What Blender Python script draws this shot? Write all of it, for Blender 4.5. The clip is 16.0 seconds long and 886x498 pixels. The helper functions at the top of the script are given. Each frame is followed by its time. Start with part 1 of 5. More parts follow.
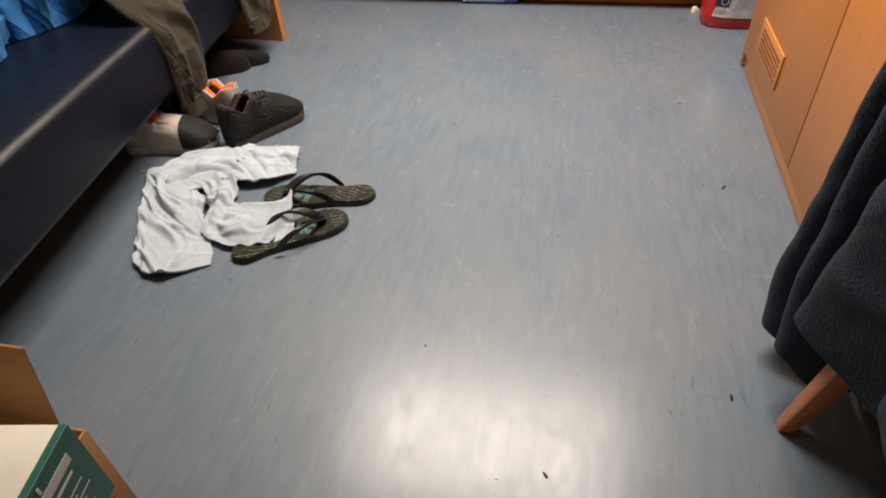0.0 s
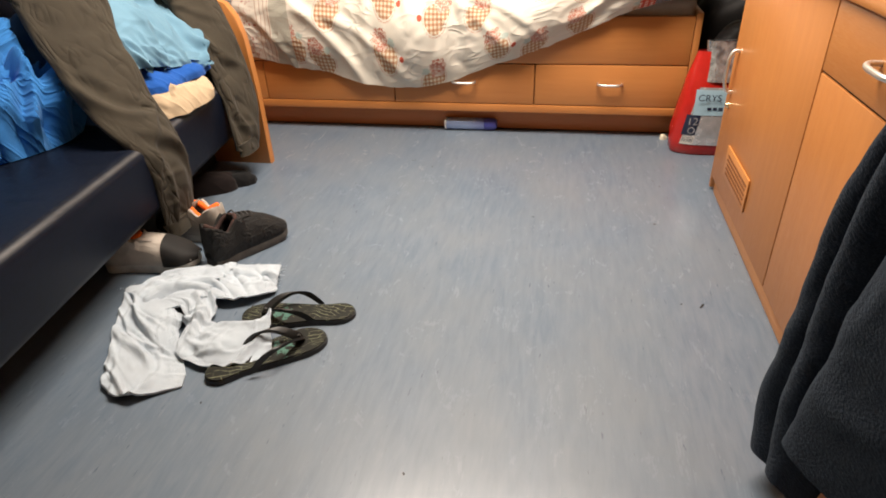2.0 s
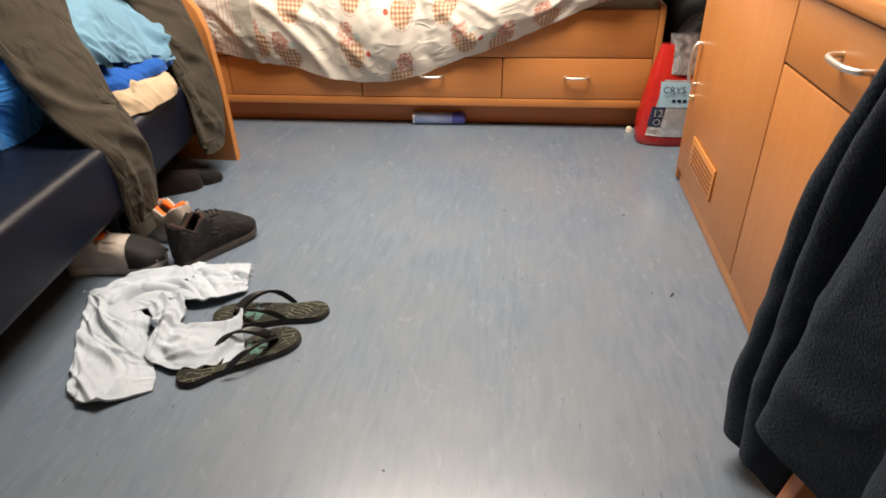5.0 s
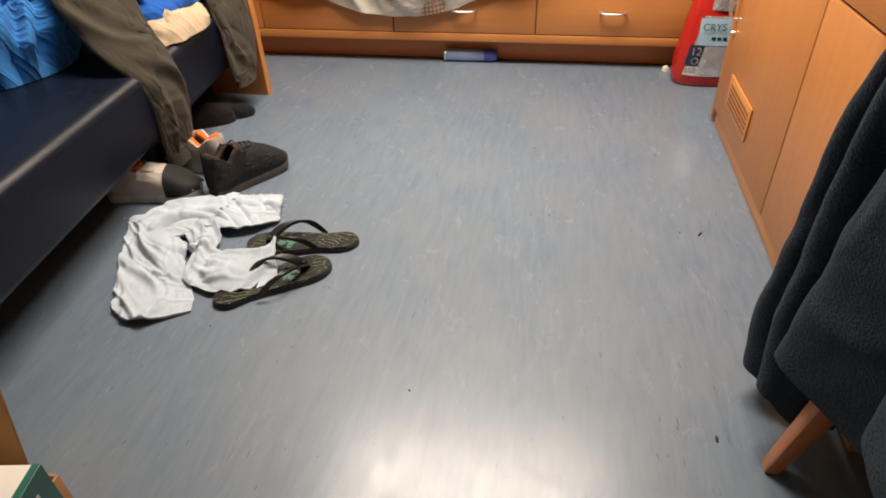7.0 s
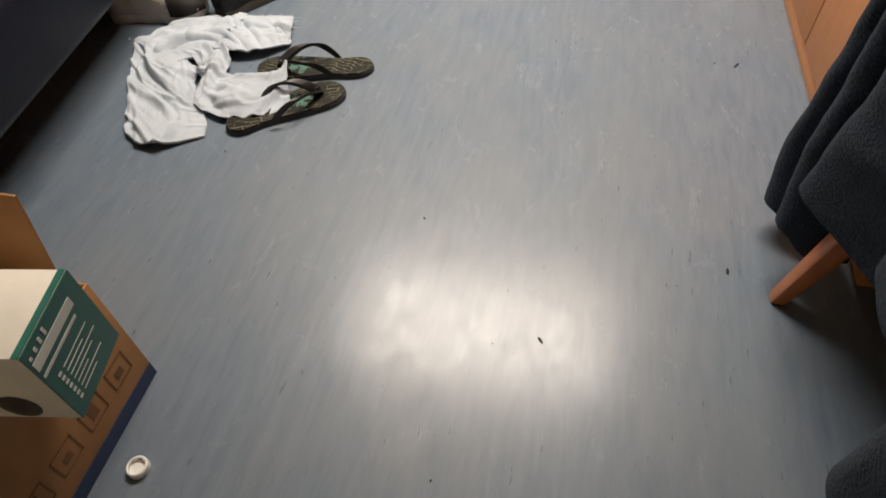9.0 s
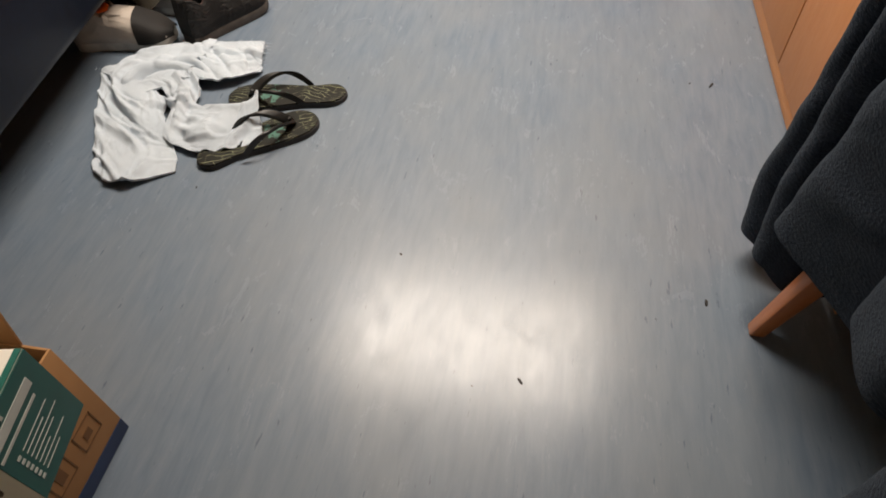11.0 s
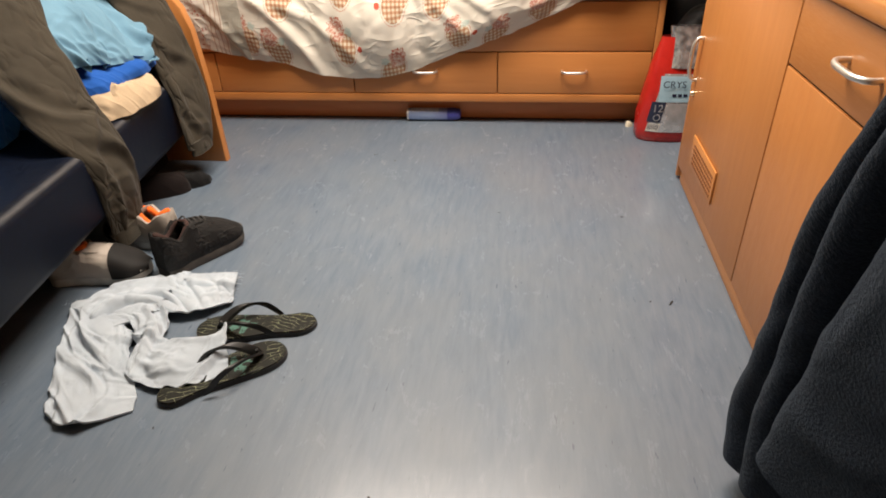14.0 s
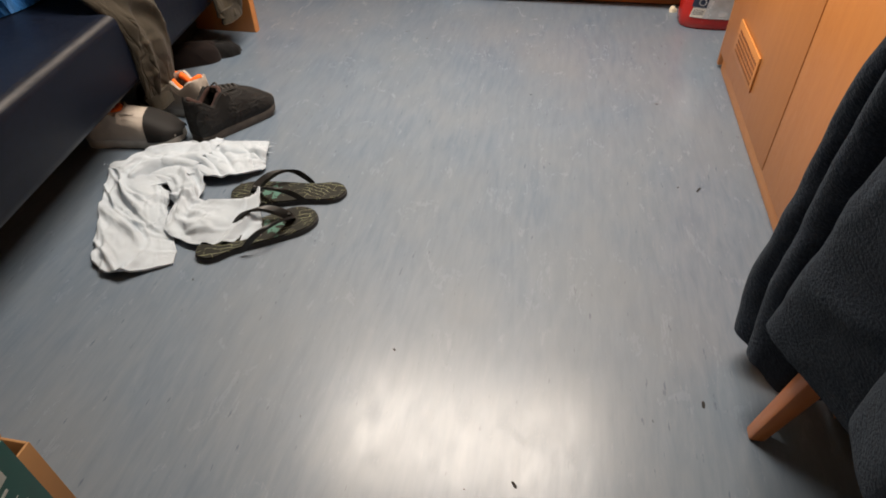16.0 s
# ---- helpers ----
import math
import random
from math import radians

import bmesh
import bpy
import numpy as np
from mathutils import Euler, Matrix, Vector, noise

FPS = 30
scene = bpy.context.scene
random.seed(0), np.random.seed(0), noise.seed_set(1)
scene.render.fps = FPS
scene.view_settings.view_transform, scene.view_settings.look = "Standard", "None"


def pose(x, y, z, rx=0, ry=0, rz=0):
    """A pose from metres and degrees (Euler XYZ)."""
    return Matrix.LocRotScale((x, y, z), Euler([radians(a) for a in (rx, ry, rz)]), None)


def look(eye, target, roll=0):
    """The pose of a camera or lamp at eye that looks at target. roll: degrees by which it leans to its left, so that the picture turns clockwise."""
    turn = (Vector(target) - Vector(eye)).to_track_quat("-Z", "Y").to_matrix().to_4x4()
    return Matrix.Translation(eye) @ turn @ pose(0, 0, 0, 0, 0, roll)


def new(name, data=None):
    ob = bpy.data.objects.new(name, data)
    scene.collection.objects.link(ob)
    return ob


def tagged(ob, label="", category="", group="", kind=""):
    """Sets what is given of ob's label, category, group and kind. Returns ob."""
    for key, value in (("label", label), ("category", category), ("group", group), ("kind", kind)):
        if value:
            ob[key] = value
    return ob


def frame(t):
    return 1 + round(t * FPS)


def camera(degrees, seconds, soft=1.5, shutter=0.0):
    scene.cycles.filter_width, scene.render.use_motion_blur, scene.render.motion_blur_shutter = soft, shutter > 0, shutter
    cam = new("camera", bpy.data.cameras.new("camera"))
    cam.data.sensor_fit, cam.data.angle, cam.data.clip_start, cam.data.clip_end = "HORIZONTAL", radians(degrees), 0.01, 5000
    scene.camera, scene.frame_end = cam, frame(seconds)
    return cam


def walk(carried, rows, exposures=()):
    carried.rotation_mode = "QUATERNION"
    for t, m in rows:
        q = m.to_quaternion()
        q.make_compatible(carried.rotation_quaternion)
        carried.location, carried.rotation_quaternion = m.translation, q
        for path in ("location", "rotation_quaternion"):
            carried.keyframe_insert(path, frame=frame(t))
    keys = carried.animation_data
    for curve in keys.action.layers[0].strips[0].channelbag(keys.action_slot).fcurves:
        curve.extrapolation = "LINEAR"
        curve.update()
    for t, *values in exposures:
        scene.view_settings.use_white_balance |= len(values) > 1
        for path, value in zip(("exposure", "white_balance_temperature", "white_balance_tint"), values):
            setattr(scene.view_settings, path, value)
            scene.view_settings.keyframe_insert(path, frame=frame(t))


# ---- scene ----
cam = camera(70.6, 16.0, soft=1.8)
PATH = [
    (0, (0.217, 0.246, 0.983), (-0.142, 1.71, -0.332), -3.6),
    (0.5, (0.22, 0.25, 0.987), (-0.142, 1.825, -0.191), -2.9),
    (1, (0.225, 0.251, 0.985), (-0.122, 1.86, -0.15), -2.8),
    (1.5, (0.222, 0.255, 0.989), (-0.113, 1.907, -0.089), -2.7),
    (2, (0.225, 0.257, 0.988), (-0.114, 1.943, -0.033), -2.2),
    (2.5, (0.224, 0.263, 0.995), (-0.086, 1.977, 0.013), -1.9),
    (3, (0.226, 0.265, 0.99), (-0.062, 1.972, -0.012), -1.6),
    (3.5, (0.225, 0.272, 0.983), (-0.03, 1.976, -0.033), -1.2),
    (4, (0.22, 0.266, 0.986), (-0.013, 1.966, -0.041), -1.6),
    (6.3, (0.204, 0.241, 0.982), (-0.074, 1.9, -0.1), -1.9),
    (6.5, (0.219, 0.227, 0.98), (-0.076, 1.866, -0.126), -2.1),
    (7, (0.214, 0.221, 0.968), (-0.099, 1.808, -0.208), -2.1),
    (7.5, (0.216, 0.219, 0.963), (-0.108, 1.755, -0.276), -2.0),
    (8, (0.215, 0.214, 0.953), (-0.113, 1.662, -0.386), -2.1),
    (8.5, (0.217, 0.216, 0.938), (-0.102, 1.567, -0.502), -2.3),
    (8.7, (0.217, 0.216, 0.931), (-0.102, 1.498, -0.57), -2.7),
    (10.8, (0.222, 0.275, 0.965), (-0.065, 1.446, -0.63), -3.2),
    (11, (0.223, 0.289, 0.968), (-0.048, 1.531, -0.576), -3.1),
    (11.5, (0.237, 0.341, 0.999), (0.017, 1.785, -0.367), -3.4),
    (12, (0.246, 0.366, 1.001), (0.086, 2.011, -0.124), -2.3),
    (12.5, (0.239, 0.356, 1.029), (-0.006, 2.131, 0.141), -3.7),
    (12.8, (0.24, 0.341, 1.028), (0.005, 2.142, 0.188), -3.1),
    (13, (0.235, 0.354, 1.028), (0.02, 2.12, 0.114), -3.2),
    (13.5, (0.237, 0.351, 1.014), (-0.001, 2.062, 0.007), -2.5),
    (14, (0.234, 0.341, 1.006), (-0.012, 2.009, -0.07), -2.4),
    (14.5, (0.231, 0.324, 0.993), (-0.022, 1.959, -0.131), -1.5),
    (15, (0.229, 0.313, 0.98), (-0.043, 1.906, -0.199), -0.9),
    (15.5, (0.227, 0.296, 0.975), (-0.049, 1.842, -0.263), -0.7),
    (16, (0.227, 0.282, 0.971), (-0.065, 1.748, -0.358), -1.4),
]
EXPOSURES = [(0.0, -0.05), (1.0, 0.08), (2.0, 0.12), (3.0, 0.0), (4.0, 0.10), (6.5, 0.13), (8.5, -0.06), (11.0, -0.06), (11.5, -0.12), (12.0, -0.05), (12.5, 0.05), (13.0, -0.25), (13.5, -0.18), (14.0, -0.04), (15.0, 0.06), (16.0, -0.04)]
walk(cam, [(t, look(eye, target, roll)) for t, eye, target, roll in PATH], EXPOSURES)

# ---------------------------------------------------------------- light
world = bpy.data.worlds.new("world")
scene.world = world
world.use_nodes = True
world.node_tree.nodes["Background"].inputs[0].default_value = (0.05, 0.05, 0.055, 1)
world.node_tree.nodes["Background"].inputs[1].default_value = 0.3

LAMP = (-0.085, 2.13, 2.10)
ld = bpy.data.lights.new("ceiling_lamp_light", "AREA")
ld.shape, ld.size, ld.size_y = "RECTANGLE", 1.40, 0.66
ld.spread = radians(150)
ld.energy, ld.color = 67.5, (1.0, 0.875, 0.757)
lo = new("ceiling_lamp_light", ld)
lo.matrix_world = pose(LAMP[0], LAMP[1], LAMP[2] - 0.012)


# ---------------------------------------------------------------- materials
class Nodes:
    """A short way to write a node material."""

    def __init__(self, name, rough=0.5, metal=0.0, spec=0.5):
        self.m = bpy.data.materials.new(name)
        self.m.use_nodes = True
        self.t = self.m.node_tree
        self.b = self.t.nodes["Principled BSDF"]
        self.set(self.b, "Roughness", rough)
        self.set(self.b, "Metallic", metal)
        self.set(self.b, "Specular IOR Level", spec)

    def set(self, node, key, v):
        s = node.inputs[key]
        if hasattr(v, "is_output"):
            self.t.links.new(v, s)
        elif isinstance(v, (tuple, list)) and s.type == "RGBA" and len(v) == 3:
            s.default_value = (*v, 1)
        else:
            s.default_value = v

    def node(self, kind, **kw):
        n = self.t.nodes.new(kind)
        for k, v in kw.items():
            if k in n.inputs:
                self.set(n, k, v)
        return n

    def coords(self, which="Object"):
        return self.node("ShaderNodeTexCoord").outputs[which]

    def mapped(self, vec, scale=(1, 1, 1), loc=(0, 0, 0), rot=(0, 0, 0)):
        n = self.node("ShaderNodeMapping")
        self.set(n, "Vector", vec)
        n.inputs["Scale"].default_value = scale
        n.inputs["Location"].default_value = loc
        n.inputs["Rotation"].default_value = [radians(a) for a in rot]
        return n.outputs[0]

    def noise(self, vec, scale=5.0, detail=4.0, rough=0.55, warp=0.0):
        n = self.node("ShaderNodeTexNoise", Scale=scale, Detail=detail, Roughness=rough, Distortion=warp)
        self.set(n, "Vector", vec)
        return n.outputs["Fac"]

    def ramp(self, fac, stops):
        n = self.t.nodes.new("ShaderNodeValToRGB")
        self.t.links.new(fac, n.inputs[0])
        e = n.color_ramp.elements
        while len(e) < len(stops):
            e.new(0.5)
        for el, (p, c) in zip(e, stops):
            el.position, el.color = p, (*c, 1) if len(c) == 3 else c
        return n.outputs[0]

    def grey(self, fac, a, b, lo=0.0, hi=1.0):
        n = self.node("ShaderNodeMapRange")
        for k, v in (("Value", fac), ("From Min", a), ("From Max", b), ("To Min", lo), ("To Max", hi)):
            self.set(n, k, v)
        return n.outputs[0]

    def mix(self, fac, a, b, mode="MIX"):
        n = self.t.nodes.new("ShaderNodeMix")
        n.data_type, n.blend_type = "RGBA", mode
        for i, v in ((0, fac), (6, a), (7, b)):
            if hasattr(v, "is_output"):
                self.t.links.new(v, n.inputs[i])
            else:
                n.inputs[i].default_value = (*v, 1) if isinstance(v, tuple) else v
        return n.outputs[2]

    def math(self, op, a, b=0.0, c=0.0):
        n = self.t.nodes.new("ShaderNodeMath")
        n.operation = op
        for i, v in enumerate((a, b, c)):
            if hasattr(v, "is_output"):
                self.t.links.new(v, n.inputs[i])
            else:
                n.inputs[i].default_value = v
        return n.outputs[0]

    def xyz(self, vec):
        n = self.t.nodes.new("ShaderNodeSeparateXYZ")
        self.t.links.new(vec, n.inputs[0])
        return n.outputs

    def vec(self, x=0.0, y=0.0, z=0.0):
        n = self.t.nodes.new("ShaderNodeCombineXYZ")
        for i, v in enumerate((x, y, z)):
            if hasattr(v, "is_output"):
                self.t.links.new(v, n.inputs[i])
            else:
                n.inputs[i].default_value = v
        return n.outputs[0]

    def bump(self, height, strength=0.3, dist=0.002):
        n = self.node("ShaderNodeBump", Strength=strength, Distance=dist)
        self.set(n, "Height", height)
        self.set(self.b, "Normal", n.outputs[0])

    def base(self, c):
        self.set(self.b, "Base Color", c)
        return self

    def random(self):
        return self.node("ShaderNodeObjectInfo").outputs["Random"]


def wood(name, dark, light, axis="z", rough=0.38, seed=0.0):
    n = Nodes(name, rough)
    c = n.coords()
    s = {"x": (1.2, 14, 14), "y": (14, 1.2, 14), "z": (14, 14, 1.2)}[axis]
    g = n.noise(n.mapped(c, s, (seed, seed, seed)), 3.0, 6, 0.6, 0.4)
    fine = n.noise(n.mapped(c, tuple(v * 9 for v in s)), 4.0, 3)
    big = n.noise(c, 2.2, 2)
    col = n.ramp(g, [(0.25, dark), (0.75, light)])
    col = n.mix(n.grey(fine, 0.35, 0.75, 0.0, 0.08), col, dark)
    col = n.mix(n.grey(big, 0.35, 0.7, 0.0, 0.3), col, tuple(v * 0.8 for v in dark))
    n.base(col)
    n.set(n.b, "Roughness", n.grey(fine, 0.2, 0.8, rough - 0.06, rough + 0.1))
    n.bump(fine, 0.05, 0.0005)
    return n.m


def cloth(name, col, rough=0.9, weave=900.0, vary=0.18, sheen=0.05, bump=0.35, crisp=0.35, size=1.0):
    n = Nodes(name, rough, spec=0.25)
    uv = n.coords("UV")
    big = n.noise(n.coords(), 9.0, 3)
    fine = n.noise(uv, weave, 2)
    c = n.mix(n.grey(big, 0.3, 0.7), tuple(v * (1 - vary) for v in col), tuple(min(1, v * (1 + vary)) for v in col))
    c = n.mix(n.grey(fine, 0.3, 0.7, 0.0, 0.25), c, tuple(v * 0.6 for v in col))
    n.base(c)
    n.set(n.b, "Sheen Weight", sheen)
    wrinkled(n, fine, bump, crisp, size)
    return n.m


def wrinkled(n, fine, bump, crisp, size=1.0):
    """Weave and crisp creases as relief."""
    uv = n.coords("UV")
    lines = None
    for k, (sc, rot, st) in enumerate(((5.0, 25, 2.4), (9.0, -38, 2.0), (4.0, 70, 2.6))):
        q = n.noise(n.mapped(uv, (1, st, 1), (3.1 * k, 1.7 * k, 0), (0, 0, rot)), sc * size, 1, 0.4, 0.5)
        r = n.math("SUBTRACT", 1.0, n.math("MULTIPLY", n.math("ABSOLUTE", n.math("SUBTRACT", q, 0.5)), 5.0))
        r = n.math("POWER", n.math("MAXIMUM", r, 0.0), 2.0)
        fade = n.grey(n.noise(n.mapped(uv, (1, 1, 1), (7 * k, 2, 0)), 4.0 * size, 1), 0.48, 0.66)
        r = n.math("MULTIPLY", r, fade)
        lines = r if lines is None else n.math("ADD", lines, r)
    n.bump(n.math("ADD", n.math("MULTIPLY", lines, crisp), n.math("MULTIPLY", fine, bump * 0.15)), 0.75, 0.010)


def plain(name, col, rough=0.5, metal=0.0, vary=0.12, scale=25.0, bump=0.0, spec=0.5):
    n = Nodes(name, rough, metal, spec)
    f = n.noise(n.coords(), scale, 4)
    n.base(n.mix(n.grey(f, 0.3, 0.7), tuple(v * (1 - vary) for v in col), tuple(min(1, v * (1 + vary)) for v in col)))
    n.set(n.b, "Roughness", n.grey(f, 0.2, 0.8, max(0.02, rough - 0.06), min(1, rough + 0.08)))
    if bump:
        n.bump(f, bump, 0.001)
    return n.m


WOOD_D, WOOD_L = (0.470, 0.179, 0.047), (0.540, 0.222, 0.063)
M_WOODZ = wood("cherry_laminate_upright", WOOD_D, WOOD_L, "z")
M_WOODX = wood("cherry_laminate_across", WOOD_D, WOOD_L, "x", seed=3.0)
M_WOODY = wood("cherry_laminate_along", WOOD_D, WOOD_L, "y", seed=7.0)
M_EDGE = wood("cherry_edge", (0.52, 0.20, 0.05), (0.66, 0.29, 0.085), "y", 0.33)
M_PLINTH = wood("dark_plinth", (0.47, 0.16, 0.048), (0.56, 0.21, 0.068), "x", 0.42)
M_LEG = wood("beech_leg", (0.42, 0.13, 0.04), (0.55, 0.20, 0.065), "z", 0.35)
M_METAL = plain("satin_nickel", (0.74, 0.71, 0.66), 0.40, 1.0, 0.05)
M_DARKGAP = plain("black_gap", (0.012, 0.01, 0.009), 0.8)
M_BRASS = plain("brass_lock", (0.75, 0.62, 0.4), 0.3, 1.0, 0.1)
M_WALL = plain("cream_wall_panel", (0.78, 0.76, 0.62), 0.55, vary=0.04, scale=3.0)
M_PANEL = wood("dark_bounce_wall", (0.16, 0.075, 0.035), (0.23, 0.115, 0.055), "z", 0.5)
M_CEIL = plain("white_ceiling_panel", (0.78, 0.77, 0.72), 0.6, vary=0.03, scale=3.0)
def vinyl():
    """Navy vinyl; the lamp's highlight along the seat's front edge is painted pale."""
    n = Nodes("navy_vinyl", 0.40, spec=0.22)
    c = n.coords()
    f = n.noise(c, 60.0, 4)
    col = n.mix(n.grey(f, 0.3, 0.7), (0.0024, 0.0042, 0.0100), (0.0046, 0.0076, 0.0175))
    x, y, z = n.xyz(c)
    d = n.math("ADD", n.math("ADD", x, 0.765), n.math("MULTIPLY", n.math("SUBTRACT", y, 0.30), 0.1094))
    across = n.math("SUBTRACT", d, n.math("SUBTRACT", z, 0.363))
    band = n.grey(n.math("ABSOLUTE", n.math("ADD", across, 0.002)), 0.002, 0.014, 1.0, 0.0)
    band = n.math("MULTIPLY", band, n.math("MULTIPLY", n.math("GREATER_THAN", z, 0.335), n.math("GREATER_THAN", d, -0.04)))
    glint = n.math("MULTIPLY", band, n.grey(n.noise(n.mapped(c, (40, 6, 40)), 2.0, 4), 0.25, 0.7, 0.35, 1.0))
    n.base(n.mix(n.math("MULTIPLY", glint, 0.6), col, (0.16, 0.155, 0.155)))
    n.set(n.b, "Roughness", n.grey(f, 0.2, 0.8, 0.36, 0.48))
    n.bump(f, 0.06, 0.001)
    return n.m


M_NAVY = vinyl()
M_BLACK = plain("black_rubber", (0.02, 0.019, 0.018), 0.6, vary=0.3, scale=80.0, bump=0.2)


def floor_material():
    n = Nodes("blue_grey_linoleum", 0.5, spec=0.6)
    c = n.coords()
    wob = n.noise(c, 3.0, 2)
    streak = n.noise(n.mapped(c, (32, 5.0, 1)), 1.6, 5, 0.60, 0.35)
    fine = n.noise(n.mapped(c, (150, 17, 1)), 1.5, 4, 0.65, 0.2)
    cloud = n.noise(n.mapped(c, (2.6, 1.6, 1)), 1.5, 3)
    col = n.ramp(streak, [(0.28, (0.084, 0.121, 0.173)), (0.5, (0.112, 0.151, 0.200)), (0.72, (0.140, 0.177, 0.222))])
    col = n.mix(n.grey(fine, 0.42, 0.72, 0.0, 0.14), col, (0.086, 0.118, 0.166))
    col = n.mix(n.grey(cloud, 0.38, 0.64, 0.0, 0.50), col, (0.152, 0.176, 0.200))
    flecks = n.noise(n.mapped(c, (95, 17, 1), (4, 9, 0)), 1.0, 3, 0.6)
    col = n.mix(n.grey(flecks, 0.672, 0.725, 0.0, 0.75), col, (0.035, 0.056, 0.10))
    light = n.noise(n.mapped(c, (90, 14, 1), (14, 3, 0)), 1.0, 3, 0.6)
    col = n.mix(n.grey(light, 0.66, 0.76, 0.0, 0.16), col, (0.32, 0.335, 0.34))
    n.base(col)
    scuff = n.noise(n.mapped(c, (9, 5, 1), (2, 2, 0)), 1.5, 6, 0.7, 1.2)
    n.set(n.b, "Coat Weight", 0.52)
    n.set(n.b, "Coat Roughness", n.math("ADD", n.grey(scuff, 0.3, 0.7, 0.15, 0.29), n.grey(fine, 0.3, 0.7, -0.02, 0.04)))
    n.bump(n.math("ADD", n.math("MULTIPLY", fine, 0.5), n.math("ADD", scuff, wob)), 0.10, 0.0012)
    return n.m


M_FLOOR = floor_material()


def duvet_material(length):
    """Cream printed cotton: checked heart patches with rose clusters, and banded borders at both ends."""
    n = Nodes("printed_duvet_cotton", 0.85, spec=0.2)
    uv = n.coords("UV")
    u, v, _ = n.xyz(uv)
    cream = n.mix(n.grey(n.noise(uv, 6.0, 3), 0.3, 0.7), (0.62, 0.58, 0.50), (0.71, 0.67, 0.59))
    grid = n.vec(n.math("MULTIPLY", u, 4.5), n.math("MULTIPLY", v, 4.7), 0.0)
    vo = n.t.nodes.new("ShaderNodeTexVoronoi")
    vo.voronoi_dimensions = "2D"
    n.set(vo, "Vector", grid)
    n.set(vo, "Scale", 1.0)
    n.set(vo, "Randomness", 0.55)
    px, py, _ = n.xyz(vo.outputs["Position"])
    gx, gy, _ = n.xyz(grid)
    dx, dy = n.math("DIVIDE", n.math("SUBTRACT", gx, px), 4.5), n.math("DIVIDE", n.math("SUBTRACT", gy, py), 4.7)

    flip = n.math("SIGN", n.math("SUBTRACT", n.xyz(vo.outputs["Color"])[1], 0.45))
    dx = n.math("MULTIPLY", dx, flip)

    def blob(cx, cy, rx, ry):
        a, b = n.math("DIVIDE", n.math("SUBTRACT", dx, cx), rx), n.math("DIVIDE", n.math("SUBTRACT", dy, cy), ry)
        return n.math("SQRT", n.math("ADD", n.math("MULTIPLY", a, a), n.math("MULTIPLY", b, b)))

    heart = n.math("MINIMUM", blob(0.014, -0.012, 0.042, 0.050), blob(-0.012, 0.012, 0.034, 0.036))
    ck = n.math("ADD", n.math("GREATER_THAN", n.math("FRACT", n.math("MULTIPLY", u, 62.0)), 0.5),
                n.math("GREATER_THAN", n.math("FRACT", n.math("MULTIPLY", v, 62.0)), 0.5))
    check = n.ramp(n.math("MULTIPLY", ck, 0.5), [(0.0, (0.60, 0.54, 0.42)), (0.45, (0.48, 0.31, 0.19)), (1.0, (0.33, 0.155, 0.085))])
    ring = n.math("MULTIPLY", n.math("COMPARE", heart, 1.14, 0.05), n.math("GREATER_THAN", n.noise(uv, 260.0, 1), 0.5))
    col = n.mix(n.math("LESS_THAN", heart, 1.0), cream, check)
    col = n.mix(n.math("MULTIPLY", ring, 0.8), col, (0.50, 0.22, 0.14))
    rose = blob(-0.016, 0.046, 0.036, 0.036)
    petals = n.noise(uv, 120.0, 2, warp=1.5)
    rosec = n.ramp(petals, [(0.40, (0.40, 0.12, 0.08)), (0.50, (0.50, 0.25, 0.19)), (0.56, (0.60, 0.52, 0.44))])
    ragged = n.math("LESS_THAN", n.math("ADD", rose, n.grey(n.noise(uv, 70.0, 2), 0.2, 0.8, -0.35, 0.35)), 0.95)
    col = n.mix(ragged, col, rosec)
    leaf = n.math("LESS_THAN", n.math("ADD", blob(0.036, 0.040, 0.018, 0.016), n.grey(n.noise(uv, 110.0, 2), 0.2, 0.8, -0.5, 0.5)), 0.8)
    col = n.mix(n.math("MULTIPLY", leaf, 0.75), col, (0.36, 0.47, 0.44))
    rnd = n.xyz(vo.outputs["Color"])
    button = n.math("MULTIPLY", n.math("LESS_THAN", blob(0.074, -0.010, 0.010, 0.010), 1.0), n.math("GREATER_THAN", rnd[0], 0.6))
    col = n.mix(button, col, (0.55, 0.09, 0.05))
    # borders, by the way in from each end
    e = n.math("MINIMUM", u, n.math("SUBTRACT", length, u))
    sprig = n.mix(n.math("GREATER_THAN", n.noise(uv, 75.0, 2, warp=0.8), 0.62), (0.62, 0.58, 0.51), (0.38, 0.13, 0.10))
    ging = n.ramp(n.math("MULTIPLY", n.math("ADD", n.math("GREATER_THAN", n.math("FRACT", n.math("MULTIPLY", u, 70.0)), 0.5),
                  n.math("GREATER_THAN", n.math("FRACT", n.math("MULTIPLY", v, 70.0)), 0.5)), 0.5),
                  [(0.0, (0.76, 0.66, 0.55)), (0.45, (0.58, 0.27, 0.16)), (1.0, (0.40, 0.14, 0.08))])
    red = n.ramp(n.math("MULTIPLY", n.math("ADD", n.math("GREATER_THAN", n.math("FRACT", n.math("MULTIPLY", u, 46.0)), 0.5),
                 n.math("GREATER_THAN", n.math("FRACT", n.math("MULTIPLY", v, 46.0)), 0.5)), 0.5),
                 [(0.0, (0.76, 0.60, 0.50)), (0.45, (0.60, 0.12, 0.07)), (1.0, (0.52, 0.05, 0.03))])
    dots = n.t.nodes.new("ShaderNodeTexVoronoi")
    n.set(dots, "Vector", uv)
    n.set(dots, "Scale", 150.0)
    n.set(dots, "Randomness", 0.0)
